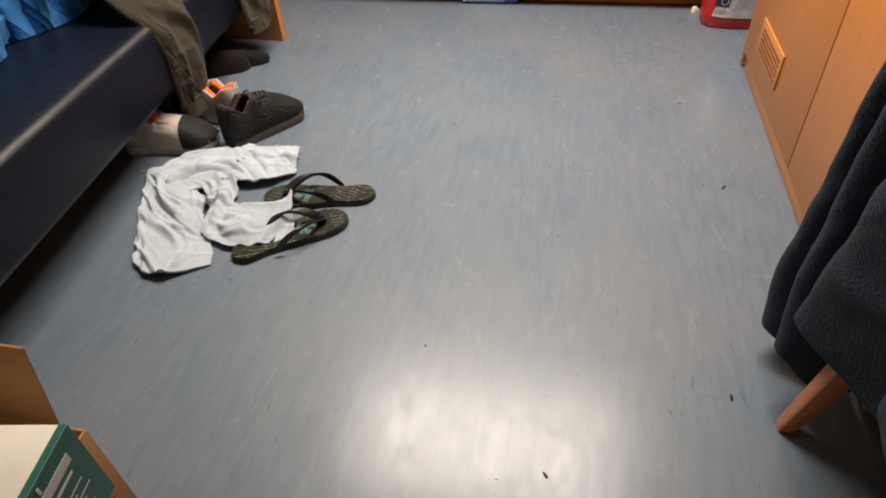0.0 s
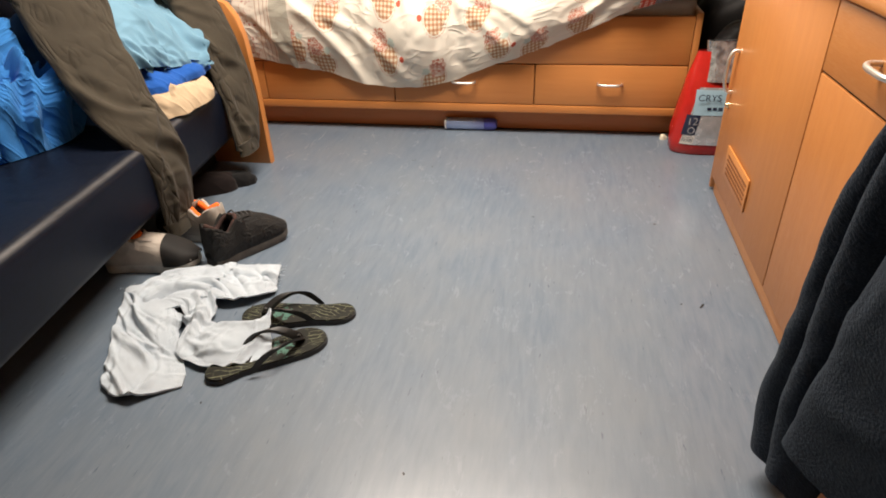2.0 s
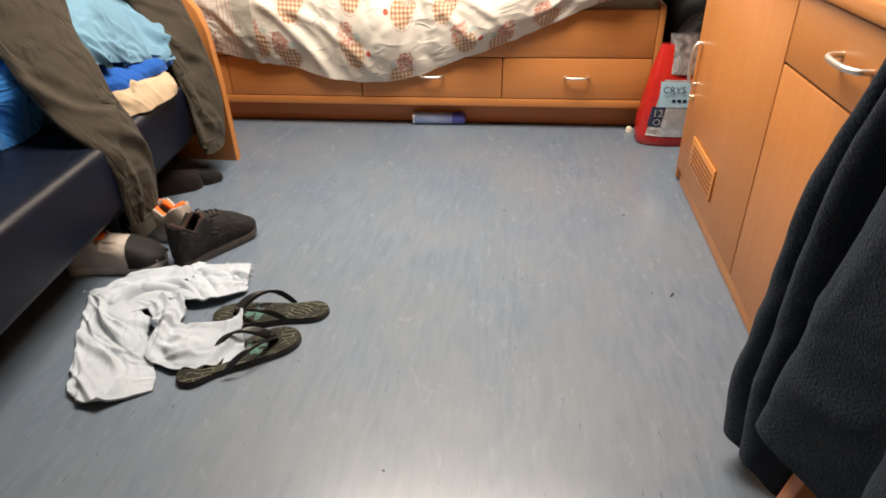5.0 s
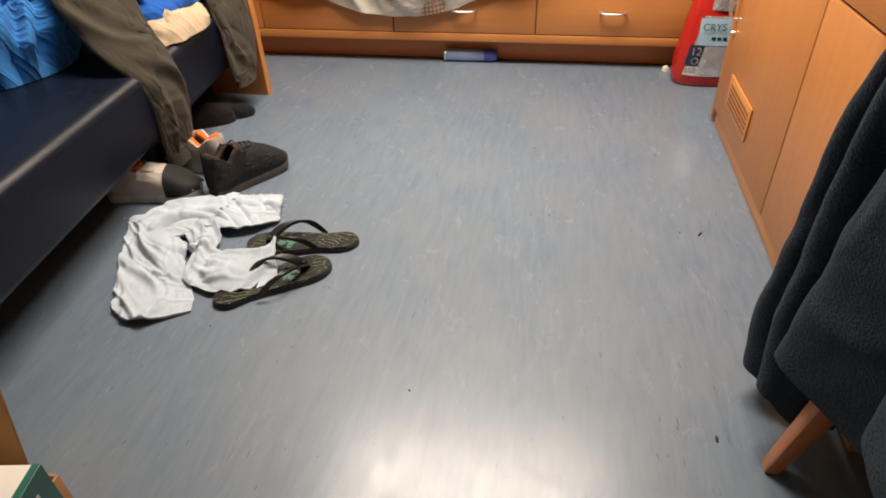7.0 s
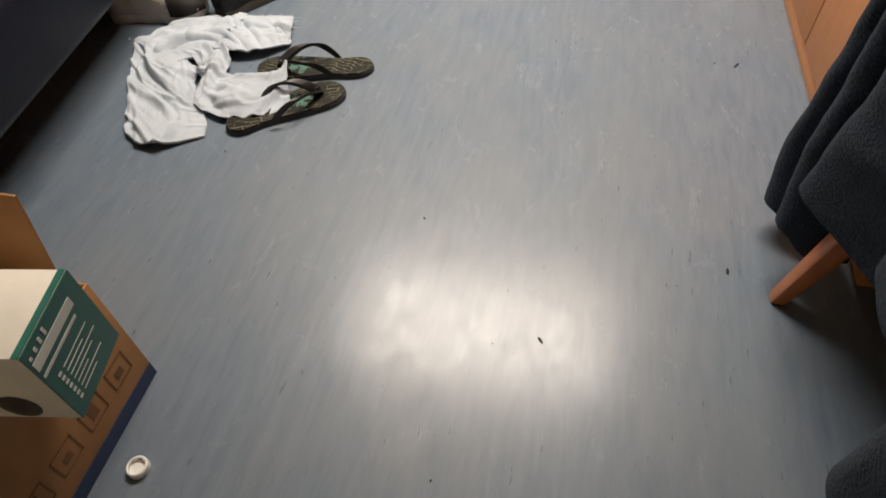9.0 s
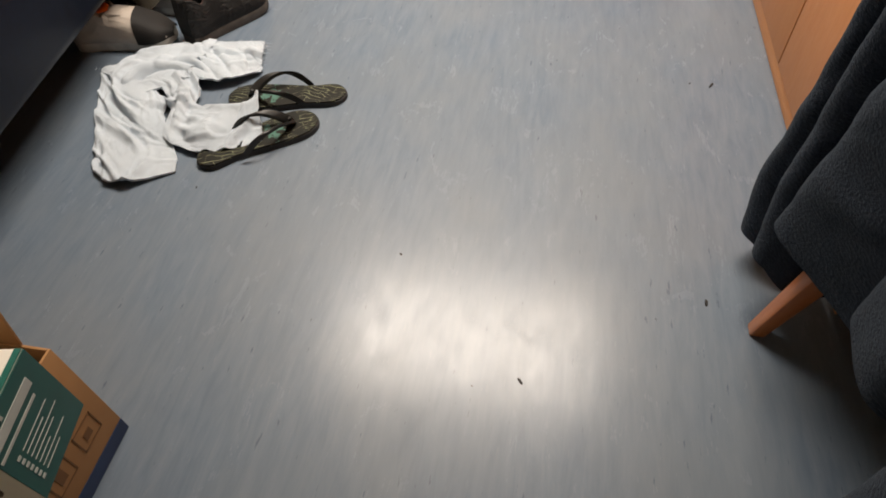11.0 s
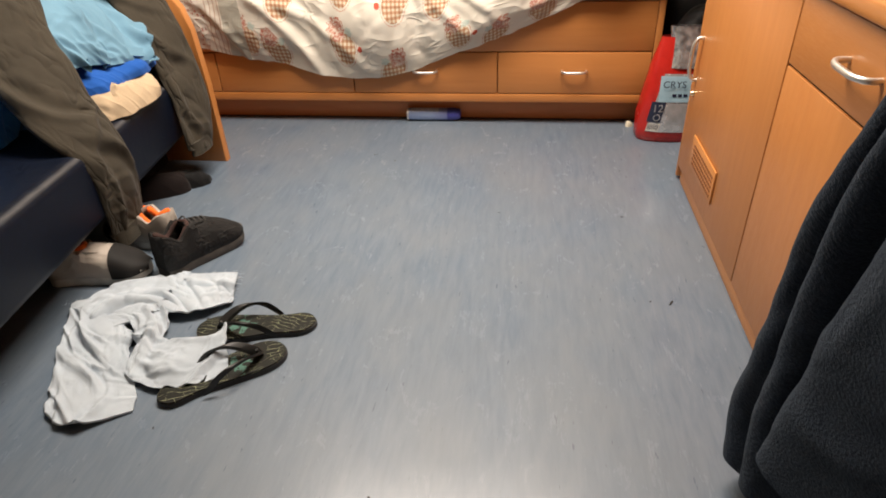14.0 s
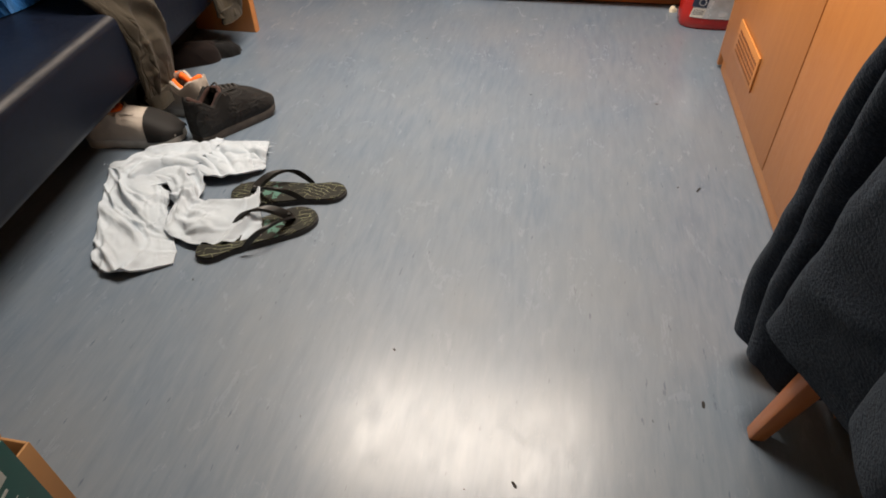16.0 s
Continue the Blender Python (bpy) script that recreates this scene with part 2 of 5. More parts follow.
    dot = n.math("LESS_THAN", dots.outputs["Distance"], 0.28)
    navy = n.mix(dot, (0.07, 0.088, 0.12), (0.52, 0.50, 0.46))
    grey = n.mix(dot, (0.36, 0.355, 0.30), (0.50, 0.48, 0.42))
    strip = n.math("GREATER_THAN", n.math("FRACT", n.math("MULTIPLY", u, 55.0)), 0.80)
    lines = n.mix(strip, (0.61, 0.57, 0.50), (0.40, 0.27, 0.20))
    left = n.math("LESS_THAN", u, length * 0.5)
    first = n.mix(left, red, ging)

    def band(col, lo, hi, over):
        inside = n.math("MULTIPLY", n.math("GREATER_THAN", e, lo), n.math("LESS_THAN", e, hi))
        return n.mix(inside, col, over)

    colL = band(band(band(band(band(col, -1, 0.05, ging), 0.05, 0.095, navy), 0.095, 0.185, sprig), 0.185, 0.26, lines), 0.26, 0.345, grey)
    colR = band(band(band(band(col, -1, 0.17, sprig), 0.17, 0.19, lines), 0.19, 0.245, navy), 0.245, 0.305, red)
    col = n.mix(left, colR, colL)
    fine = n.noise(uv, 700.0, 2)
    n.base(n.mix(n.grey(fine, 0.3, 0.7, 0.0, 0.12), col, (0.35, 0.32, 0.28)))
    wrinkled(n, fine, 0.3, 0.40, 1.5)
    return n.m


# ---------------------------------------------------------------- builders
def finish(ob, m, smooth=True, angle=40):
    ob.data.materials.append(m)
    if smooth:
        ob.data.polygons.foreach_set("use_smooth", [True] * len(ob.data.polygons))
        ob.data.set_sharp_from_angle(angle=radians(angle))
    return ob


def part(name, bm, m, parent=None, label="", smooth=True):
    me = bpy.data.meshes.new(name)
    if isinstance(bm, bmesh.types.BMesh):
        bm.normal_update()
        bm.to_mesh(me)
        bm.free()
    else:
        v, f, uv = bm
        me.from_pydata(v, [], f)
        if uv is not None:
            layer = me.uv_layers.new(name="UVMap")
            idx = np.empty(len(me.loops), dtype=np.int32)
            me.loops.foreach_get("vertex_index", idx)
            layer.data.foreach_set("uv", np.asarray(uv, np.float32)[idx].ravel())
    ob = new(name, me)
    if parent is not None:
        ob.parent = parent
    if label:
        tagged(ob, label)
    return finish(ob, m, smooth)


def thing(name, label, category, at=(0, 0, 0), rz=0.0, group="", kind=""):
    e = new(name)
    e.empty_display_size = 0.1
    e.matrix_basis = pose(*at, 0, 0, rz)
    return tagged(e, label, category, group, kind)


def put(bm, vs, m):
    bmesh.ops.transform(bm, matrix=m, verts=vs)
    return bm


def block(x0, x1, y0, y1, z0, z1, bev=0.003, seg=2, bm=None):
    bm = bm or bmesh.new()
    made = bmesh.ops.create_cube(bm, size=1)["verts"]
    put(bm, made, Matrix.Translation(((x0 + x1) / 2, (y0 + y1) / 2, (z0 + z1) / 2)) @ Matrix.Diagonal((x1 - x0, y1 - y0, z1 - z0, 1)))
    if bev:
        es = list({e for v in made for e in v.link_edges})
        bmesh.ops.bevel(bm, geom=es, offset=bev, segments=seg, affect="EDGES", profile=0.5)
    return bm


def lathe(profile, seg=32, bm=None, m=None):
    """A turned shape round z from (radius, height) pairs."""
    bm = bm or bmesh.new()
    rings = []
    for r, z in profile:
        rings.append([bm.verts.new((r * math.cos(2 * math.pi * k / seg), r * math.sin(2 * math.pi * k / seg), z)) for k in range(seg)])
    for a, b in zip(rings, rings[1:]):
        for k in range(seg):
            bm.faces.new((a[k], a[(k + 1) % seg], b[(k + 1) % seg], b[k]))
    bm.faces.new(rings[0][::-1])
    bm.faces.new(rings[-1])
    if m is not None:
        put(bm, [v for r in rings for v in r], m)
    return bm


def catmull(pts, t):
    """The point at t in 0..1 on a smooth curve through pts (an array of points)."""
    pts = np.asarray(pts, float)
    k = len(pts) - 1
    s = min(max(t, 0.0), 1.0) * k
    i = min(int(s), k - 1)
    s -= i
    a, b, c, d = pts[max(i - 1, 0)], pts[i], pts[i + 1], pts[min(i + 2, k)]
    return 0.5 * (2 * b + (c - a) * s + (2 * a - 5 * b + 4 * c - d) * s * s + (3 * b - a - 3 * c + d) * s**3)


def fold(x, y, s, seed):
    """Ridged, warped noise: creases of cloth, about -0.4 to 0.6."""
    p = Vector((x * s, y * s, seed))
    w = noise.noise_vector(p * 0.6) * 0.7
    r = 1 - abs(noise.noise(p + w))
    return r * r * r - 0.45


def pleat(x, y, s, seed):
    """Long soft folds that run together and fade, about -0.5 to 0.5."""
    th = seed * 1.7
    p = Vector((x, y, seed)) * s
    w = noise.noise(p * 0.45) * 2.2 + noise.noise(p * 1.1) * 0.5
    a = 2 * math.pi * (s * 0.55 * (x * math.cos(th) + y * math.sin(th)) + w * 0.6)
    k = 0.35 + 0.65 * abs(noise.noise(p * 0.6 + Vector((9, 4, 2)))) * 1.6
    return (math.sqrt(0.5 + 0.5 * math.sin(a)) - 0.6) * min(1.0, k)


def creases(u, v, sets, seed):
    """Single long creases strewn over a cloth: each set is (count, height, width, length, direction, spread)."""
    rng = np.random.default_rng(int(seed * 10))
    u, v = np.asarray(u, float), np.asarray(v, float)
    out = np.zeros(u.shape)
    for count, height, wide, length, way, spread in sets:
        for _ in range(count):
            cu, cv = rng.uniform(u.min(), u.max()), rng.uniform(v.min(), v.max())
            a = radians(way + rng.normal(0, spread))
            h, w, ln = height * rng.uniform(0.45, 1.1), wide * rng.uniform(0.6, 1.5), length * rng.uniform(0.5, 1.4)
            bow, side = rng.normal(0, 0.5) / ln, rng.choice((-1.0, 1.0))
            s = (u - cu) * math.cos(a) + (v - cv) * math.sin(a)
            p = ((v - cv) * math.cos(a) - (u - cu) * math.sin(a) + bow * s * s) * side
            w = w * (0.7 + 0.5 * np.clip(np.abs(s) / ln, 0, 1.5))
            q = np.abs(p) / w
            f = np.exp(-(q**1.6)) - 0.55 * np.exp(-(((p - 1.7 * w) / (1.3 * w)) ** 2))
            out += h * f * np.exp(-((s / (0.6 * ln)) ** 4))
    return out


def relaxed(g, rounds=2, ring=False):
    """A grid of points, evened out with its neighbours; ring: closed across."""
    for _ in range(rounds):
        p = np.concatenate([g[:, -1:], g, g[:, :1]], 1) if ring else np.concatenate([g[:, :1], g, g[:, -1:]], 1)
        g = 0.5 * g + 0.25 * (p[:, :-2] + p[:, 2:])
        q = np.concatenate([g[:1], g, g[-1:]], 0)
        g = 0.5 * g + 0.25 * (q[:-2] + q[2:])
    return g


def sheet(ctrl, nu, nv, wr=(), thick=0.004, seed=1.0, rim=0.0, floor_z=None, cr=()):
    """A cloth through a small grid of guide points, creased by wr = (height, scale, stretch) layers along its normal."""
    ctrl = np.asarray(ctrl, float)
    rows = [np.array([catmull(r, j / (nv - 1)) for j in range(nv)]) for r in ctrl]
    g = np.array([[None] * nv] * nu, dtype=object)
    g = np.array([[catmull([r[j] for r in rows], i / (nu - 1)) for j in range(nv)] for i in range(nu)])
    du, dv = np.gradient(g, axis=0), np.gradient(g, axis=1)
    lu = np.concatenate([[0], np.cumsum(np.linalg.norm(np.diff(g, axis=0), axis=2).mean(1))])
    lv = np.concatenate([[0], np.cumsum(np.linalg.norm(np.diff(g, axis=1), axis=2).mean(0))])
    nrm = np.cross(du, dv)
    nrm /= np.linalg.norm(nrm, axis=2, keepdims=True) + 1e-9
    off = np.zeros((nu, nv))
    for q, (h, s, k) in enumerate(wr):
        for i in range(nu):
            for j in range(nv):
                off[i, j] += h * (fold if s > 30 else pleat)(lu[i] * k, lv[j], s, seed + 7.3 * q)
    if cr:
        uu, vv = np.meshgrid(lu, lv, indexing="ij")
        off += creases(uu, vv, cr, seed)
    g = relaxed(g + nrm * off[..., None], 1)
    du, dv = np.gradient(g, axis=0), np.gradient(g, axis=1)
    nrm = np.cross(du, dv)
    nrm /= np.linalg.norm(nrm, axis=2, keepdims=True) + 1e-9
    if rim:
        for i in range(nu):
            for j in (0, nv - 1):
                g[i, j] += np.array([noise.noise((lu[i] * 22, j, seed)), noise.noise((lu[i] * 22, j + 5, seed)), 0]) * rim
        for j in range(nv):
            for i in (0, nu - 1):
                g[i, j] += np.array([noise.noise((lv[j] * 22, i, seed)), noise.noise((lv[j] * 22, i + 5, seed)), 0]) * rim
    if floor_z is not None:
        g[..., 2] = np.maximum(g[..., 2], floor_z + thick)
    back = g - nrm * thick
    if floor_z is not None:
        back[..., 2] = np.maximum(back[..., 2], floor_z)
    v = np.concatenate([g.reshape(-1, 3), back.reshape(-1, 3)])
    uv = np.stack(np.meshgrid(lu, lv, indexing="ij"), -1).reshape(-1, 2)
    n0, f = nu * nv, []
    ix = lambda i, j: i * nv + j  # noqa: E731
    for i in range(nu - 1):
        for j in range(nv - 1):
            a, b, c, d = ix(i, j), ix(i + 1, j), ix(i + 1, j + 1), ix(i, j + 1)
            f += [(a, b, c, d), (a + n0, d + n0, c + n0, b + n0)]
    edge = [ix(i, 0) for i in range(nu)] + [ix(nu - 1, j) for j in range(1, nv)] + [ix(i, nv - 1) for i in range(nu - 2, -1, -1)] + [ix(0, j) for j in range(nv - 2, 0, -1)]
    for a, b in zip(edge, edge[1:] + edge[:1]):
        f.append((b, a, a + n0, b + n0))
    return v.tolist(), f, np.concatenate([uv, uv])


def merged(*pieces):
    v, f, uv = [], [], []
    for pv, pf, puv in pieces:
        k = len(v)
        v += list(pv)
        f += [tuple(i + k for i in q) for q in pf]
        uv.append(np.asarray(puv, float))
    return v, f, np.concatenate(uv)


def sleeve(path, widths, heights, nu=70, seg=28, wr=(), seed=1.0, up=(0, 0, 1), floor_z=0.003, cr=()):
    """A flattened cloth tube (a trouser leg, a sleeve) along a curve."""
    path = np.asarray(path, float)
    c = np.array([catmull(path, i / (nu - 1)) for i in range(nu)])
    w = [float(catmull(np.array(widths)[:, None], i / (nu - 1))[0]) for i in range(nu)]
    h = [float(catmull(np.array(heights)[:, None], i / (nu - 1))[0]) for i in range(nu)]
    t = np.gradient(c, axis=0)
    t /= np.linalg.norm(t, axis=1, keepdims=True)
    ups = np.asarray(up, float)
    ups = np.array([catmull(ups, i / (nu - 1)) for i in range(nu)]) if ups.ndim == 2 else np.tile(ups, (nu, 1))
    lu = np.concatenate([[0], np.cumsum(np.linalg.norm(np.diff(c, axis=0), axis=1))])
    v, uv, f = [], [], []
    ang = np.arange(seg) * 2 * math.pi / seg
    cre = creases(np.tile(np.array(lu)[:, None], (1, seg)) + 0.03 * np.sin(ang)[None, :], np.array(w)[:, None] * (1 - np.cos(ang))[None, :] / 2, cr, seed) if cr else np.zeros((nu, seg))
    for i in range(nu):
        side = np.cross(t[i], ups[i])
        side /= np.linalg.norm(side) + 1e-9
        top = np.cross(side, t[i])
        for k in range(seg):
            a = 2 * math.pi * k / seg
            ca, sa = math.cos(a), math.sin(a)
            ca = math.copysign(abs(ca) ** 0.8, ca)
            r = 1.0
            o = sum(hh * (fold if s > 30 else pleat)(lu[i] * kk, math.sin(a / 2) * w[i], s, seed + q * 5) for q, (hh, s, kk) in enumerate(wr))
            out = side * ca * (w[i] / 2 + o * 0.6) + top * sa * (h[i] / 2 + o + cre[i, k] * min(1.0, 1.6 * abs(sa)))
            p = c[i] + out * r
            p[2] = max(p[2], floor_z)
            v.append(p.tolist())
            uv.append((lu[i], a * w[i] * 0.5))
    v = relaxed(np.array(v).reshape(nu, seg, 3), 3, True)
    v[..., 2] = np.maximum(v[..., 2], floor_z)
    v = v.reshape(-1, 3).tolist()
    for i in range(nu - 1):
        for k in range(seg):
            f.append((i * seg + k, i * seg + (k + 1) % seg, (i + 1) * seg + (k + 1) % seg, (i + 1) * seg + k))
    f.append(tuple(range(seg))[::-1])
    f.append(tuple((nu - 1) * seg + k for k in range(seg)))
    return v, f, uv


def heap(cx, cy, z0, rx, ry, h, wr=(), seed=1.0, nr=44, na=90, flat=2.4, turn=0.0, skew=(0, 0), cr=()):
    """A crumpled or folded heap of cloth lying on z0, with an uneven outline."""
    v, uv, f = [], [], []
    ct, st = math.cos(radians(turn)), math.sin(radians(turn))
    for i in range(nr):
        q = (i + 0.02) / (nr - 1)
        for k in range(na):
            a = 2 * math.pi * k / na
            ca, sa = math.cos(a), math.sin(a)
            sq = 1.0 / (abs(ca) ** 3.2 + abs(sa) ** 3.2) ** (1 / 3.2)
            e = sq * (1 + 0.12 * noise.noise((ca * 1.3, sa * 1.3, seed)) + 0.05 * noise.noise((ca * 4, sa * 4, seed + 3)))
            prof = max(0.0, 1 - q**flat) ** (1 / flat)
            x, y = rx * e * q * ca, ry * e * q * sa
            o = sum(hh * (fold if s > 40 else pleat)((x - 0.5 * h * prof) * kk, y + 0.6 * h * prof, s, seed + 3 * m) for m, (hh, s, kk) in enumerate(wr))
            bulge = 1 + 0.06 * math.sin(math.pi * (1 - q))
            z = z0 + h * prof + o * (0.25 + 0.75 * prof if q < 0.985 else 0.0)
            x, y = (x * bulge + o * 0.8 * q * ca + skew[0] * prof), (y * bulge + o * 0.8 * q * sa + skew[1] * prof)
            v.append((cx + x * ct - y * st, cy + x * st + y * ct, max(z, z0)))
            uv.append((x, y + z * 0.5))
    if cr:
        g = np.array(v).reshape(nr, na, 3)
        o = creases(g[..., 0] + 0.3 * (g[..., 2] - z0), g[..., 1] - 0.6 * (g[..., 2] - z0), cr, seed)
        away = g - np.array((cx, cy, z0 - 0.15 * h))
        away /= np.linalg.norm(away, axis=2, keepdims=True) + 1e-9
        g += away * (o * np.clip((g[..., 2] - z0) / 0.02, 0.0, 1.0))[..., None]
        g[..., 2] = np.maximum(g[..., 2], z0)
        v = g.reshape(-1, 3).tolist()
    for i in range(nr - 1):
        for k in range(na):
            f.append((i * na + k, (i + 1) * na + k, (i + 1) * na + (k + 1) % na, i * na + (k + 1) % na))
    f.append(tuple(range(na)))
    f.append(tuple((nr - 1) * na + k for k in range(na))[::-1])
    return v, f, uv


def rod(pts, r, seg=10, nu=28, closed_ends=True):
    """A round bar along a smooth curve."""
    c = np.array([catmull(pts, i / (nu - 1)) for i in range(nu)])
    t = np.gradient(c, axis=0)
    t /= np.linalg.norm(t, axis=1, keepdims=True)
    ref = np.array((0.31, 0.17, 0.93))
    bm = bmesh.new()
    rings = []
    for p, d in zip(c, t):
        s = np.cross(d, ref)
        s /= np.linalg.norm(s)
        o = np.cross(s, d)
        rings.append([bm.verts.new(p + r * (math.cos(2 * math.pi * k / seg) * s + math.sin(2 * math.pi * k / seg) * o)) for k in range(seg)])
    for a, b in zip(rings, rings[1:]):
        for k in range(seg):
            bm.faces.new((a[k], b[k], b[(k + 1) % seg], a[(k + 1) % seg]))
    bm.faces.new(rings[0])
    bm.faces.new(rings[-1][::-1])
    bmesh.ops.recalc_face_normals(bm, faces=bm.faces)
    return bm


def outline(pts, n=64):
    """A closed smooth outline through a few points."""
    k = len(pts)
    ext = [pts[i % k] for i in range(-1, k + 2)]
    out = []
    for s in range(n):
        t = s / n * k
        i, u = int(t), t - int(t)
        a, b, c, d = (np.array(ext[i + q], float) for q in range(4))
        out.append(0.5 * (2 * b + (c - a) * u + (2 * a - 5 * b + 4 * c - d) * u * u + (3 * b - a - 3 * c + d) * u**3))
    return out


def slab(pts, z0, z1, bev=0.003, bm=None):
    """A plate with the given outline (x, y)."""
    bm = bm or bmesh.new()
    bot = [bm.verts.new((p[0], p[1], z0)) for p in pts]
    top = [bm.verts.new((p[0], p[1], z1)) for p in pts]
    k = len(pts)
    faces = [bm.faces.new(bot[::-1]), bm.faces.new(top)]
    for i in range(k):
        faces.append(bm.faces.new((bot[i], bot[(i + 1) % k], top[(i + 1) % k], top[i])))
    if bev:
        es = [e for f in faces[:2] for e in f.edges]
        bmesh.ops.bevel(bm, geom=list(set(es)), offset=bev, segments=2, affect="EDGES", profile=0.5)
    return bm


# ---------------------------------------------------------------- the cabin
X0, X1, Y0, Y1, ZC = -1.80, 1.42, -0.75, 3.86, 2.16
tagged(part("floor", block(X0 - 0.1, X1 + 0.1, Y0 - 0.1, Y1 + 0.1, -0.06, 0.0, 0), M_FLOOR, smooth=False), "blue-grey streaked linoleum floor, scuffed and worn", "floor", kind="structure")
# the east wall is unseen, made dark brown to hold down bounced light
for nm, b in (("wall_north", (X0 - 0.1, X1 + 0.1, Y1, Y1 + 0.08, 0.0, ZC)), ("wall_south", (X0 - 0.1, X1 + 0.1, Y0 - 0.08, Y0, 0.0, ZC)),
              ("wall_west", (X0 - 0.08, X0, Y0, Y1, 0.0, ZC)), ("wall_east", (X1, X1 + 0.08, Y0, Y1, 0.0, ZC))):
    tagged(part(nm, block(*b, 0), M_WALL if nm != "wall_east" else M_PANEL, smooth=False), "cream laminated cabin wall panel" if nm != "wall_east" else "unseen cabin wall panel, darkened to cut bounced light", "wall", kind="structure")
tagged(part("ceiling", block(X0 - 0.1, X1 + 0.1, Y0 - 0.1, Y1 + 0.1, ZC, ZC + 0.05, 0), M_CEIL, smooth=False), "white cabin ceiling panels", "ceiling", kind="structure")

glow = Nodes("lamp_diffuser_glow", 0.4)
glow.base((0.9, 0.88, 0.82))
glow.set(glow.b, "Emission Color", (1.0, 0.84, 0.66))
glow.set(glow.b, "Emission Strength", 3.0)
lamp = thing("ceiling_lamp", "rectangular white ceiling lamp, switched on", "ceiling lamp", (LAMP[0], LAMP[1], ZC))
part("frame", block(-0.74, 0.74, -0.37, 0.37, -0.035, -0.001, 0.006), M_CEIL, lamp)
part("diffuser", block(-0.70, 0.70, -0.33, 0.33, -0.058, -0.037, 0.008), glow.m, lamp)


# ---------------------------------------------------------------- bunk
def bow_handle(parent, x, y, z, axis="x", length=0.096, out=0.03, normal=(0, -1, 0), r=0.0048, up=0.0):
    a = Vector((1, 0, 0)) if axis == "x" else Vector((0, 1, 0)) if axis == "y" else Vector((0, 0, 1))
    nrm, c = Vector(normal), Vector((x, y, z))
    pts = [c - a * length / 2, c - a * length * 0.49 + nrm * out * 0.62, c - a * length * 0.30 + nrm * out, c + nrm * out * 1.06,
           c + a * length * 0.30 + nrm * out, c + a * length * 0.49 + nrm * out * 0.62, c + a * length / 2]
    return part("handle", rod([tuple(p) for p in pts], r), M_METAL, parent, "satin metal bow handle")


BF = 2.90
bunk = thing("bunk_bed", "cherry wood cabin bunk with drawers below and unmade bedding", "bed", (0, 0, 0))
part("base", block(-1.274, 0.719, BF + 0.03, 3.84, 0.118, 0.42, 0.002), M_WOODX, bunk)
part("plinth", block(-1.274, 0.715, BF + 0.078, 3.80, 0.0, 0.117, 0.001), M_PLINTH, bunk, "darker wooden plinth")
# dark wavy strip: shade in the plinth gap, laid in as colour
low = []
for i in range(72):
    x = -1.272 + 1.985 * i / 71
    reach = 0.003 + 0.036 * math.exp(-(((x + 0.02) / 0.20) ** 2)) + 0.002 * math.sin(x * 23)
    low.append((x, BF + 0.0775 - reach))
tagged(part("plinth_gap_shade", slab(low + [(0.713, BF + 0.0775), (-1.272, BF + 0.0775)], 0.0004, 0.0035, 0), plain("dark_seam_shade", (0.035, 0.030, 0.032), 0.8), smooth=False), "dark wavy strip for the shade in the gap where the linoleum meets the bunk plinth", "floor", kind="structure")
part("bottom_rail", block(-1.274, 0.735, BF - 0.002, BF + 0.028, 0.102, 0.136, 0.003), M_WOODX, bunk)
part("side_board", block(-1.274, 0.718, BF, BF + 0.028, 0.3115, 0.498, 0.004), M_WOODX, bunk)
part("end_panel", block(0.7195, 0.745, BF + 0.001, 3.84, 0.112, 0.512, 0.004), M_WOODY, bunk)
part("head_panel", block(-1.30, -1.276, BF - 0.03, 3.84, 0.0, 0.665, 0.004), M_WOODY, bunk)
for dx0, dx1 in ((-1.272, -1.098), (-1.094, -0.498), (-0.494, 0.1115), (0.1155, 0.717)):
    d = part("drawer", block(dx0, dx1, BF - 0.001, BF + 0.02, 0.1395, 0.3075, 0.0025), M_WOODX, bunk)
    if dx0 > -0.6:
        bow_handle(d, (dx0 + dx1) / 2 + 0.005, BF - 0.001, 0.234)

M_MATT = cloth("mattress_ticking", (0.42, 0.41, 0.37))
bmm = block(-1.272, 0.725, BF + 0.035, 3.83, 0.42, 0.565, 0.035, 4)
tagged(part("mattress", bmm, M_MATT), "pale grey mattress on the bunk", "mattress")


def hem(x):
    xs = [-1.30, -1.26, -1.13, -0.97, -0.76, -0.595, -0.426, -0.232, 0.006, 0.19, 0.41, 0.53, 0.66, 0.80]
    zs = [0.37, 0.36, 0.338, 0.305, 0.262, 0.218, 0.206, 0.240, 0.335, 0.395, 0.50, 0.545, 0.575, 0.60]
    return float(np.interp(x, xs, zs))


def crown(x):
    xs = [-1.30, -1.2, -0.95, -0.6, -0.3, -0.1, 0.1, 0.3, 0.5, 0.68, 0.80]
    zs = [0.655, 0.675, 0.655, 0.635, 0.615, 0.595, 0.635, 0.70, 0.71, 0.685, 0.645]
    return float(np.interp(x, xs, zs))


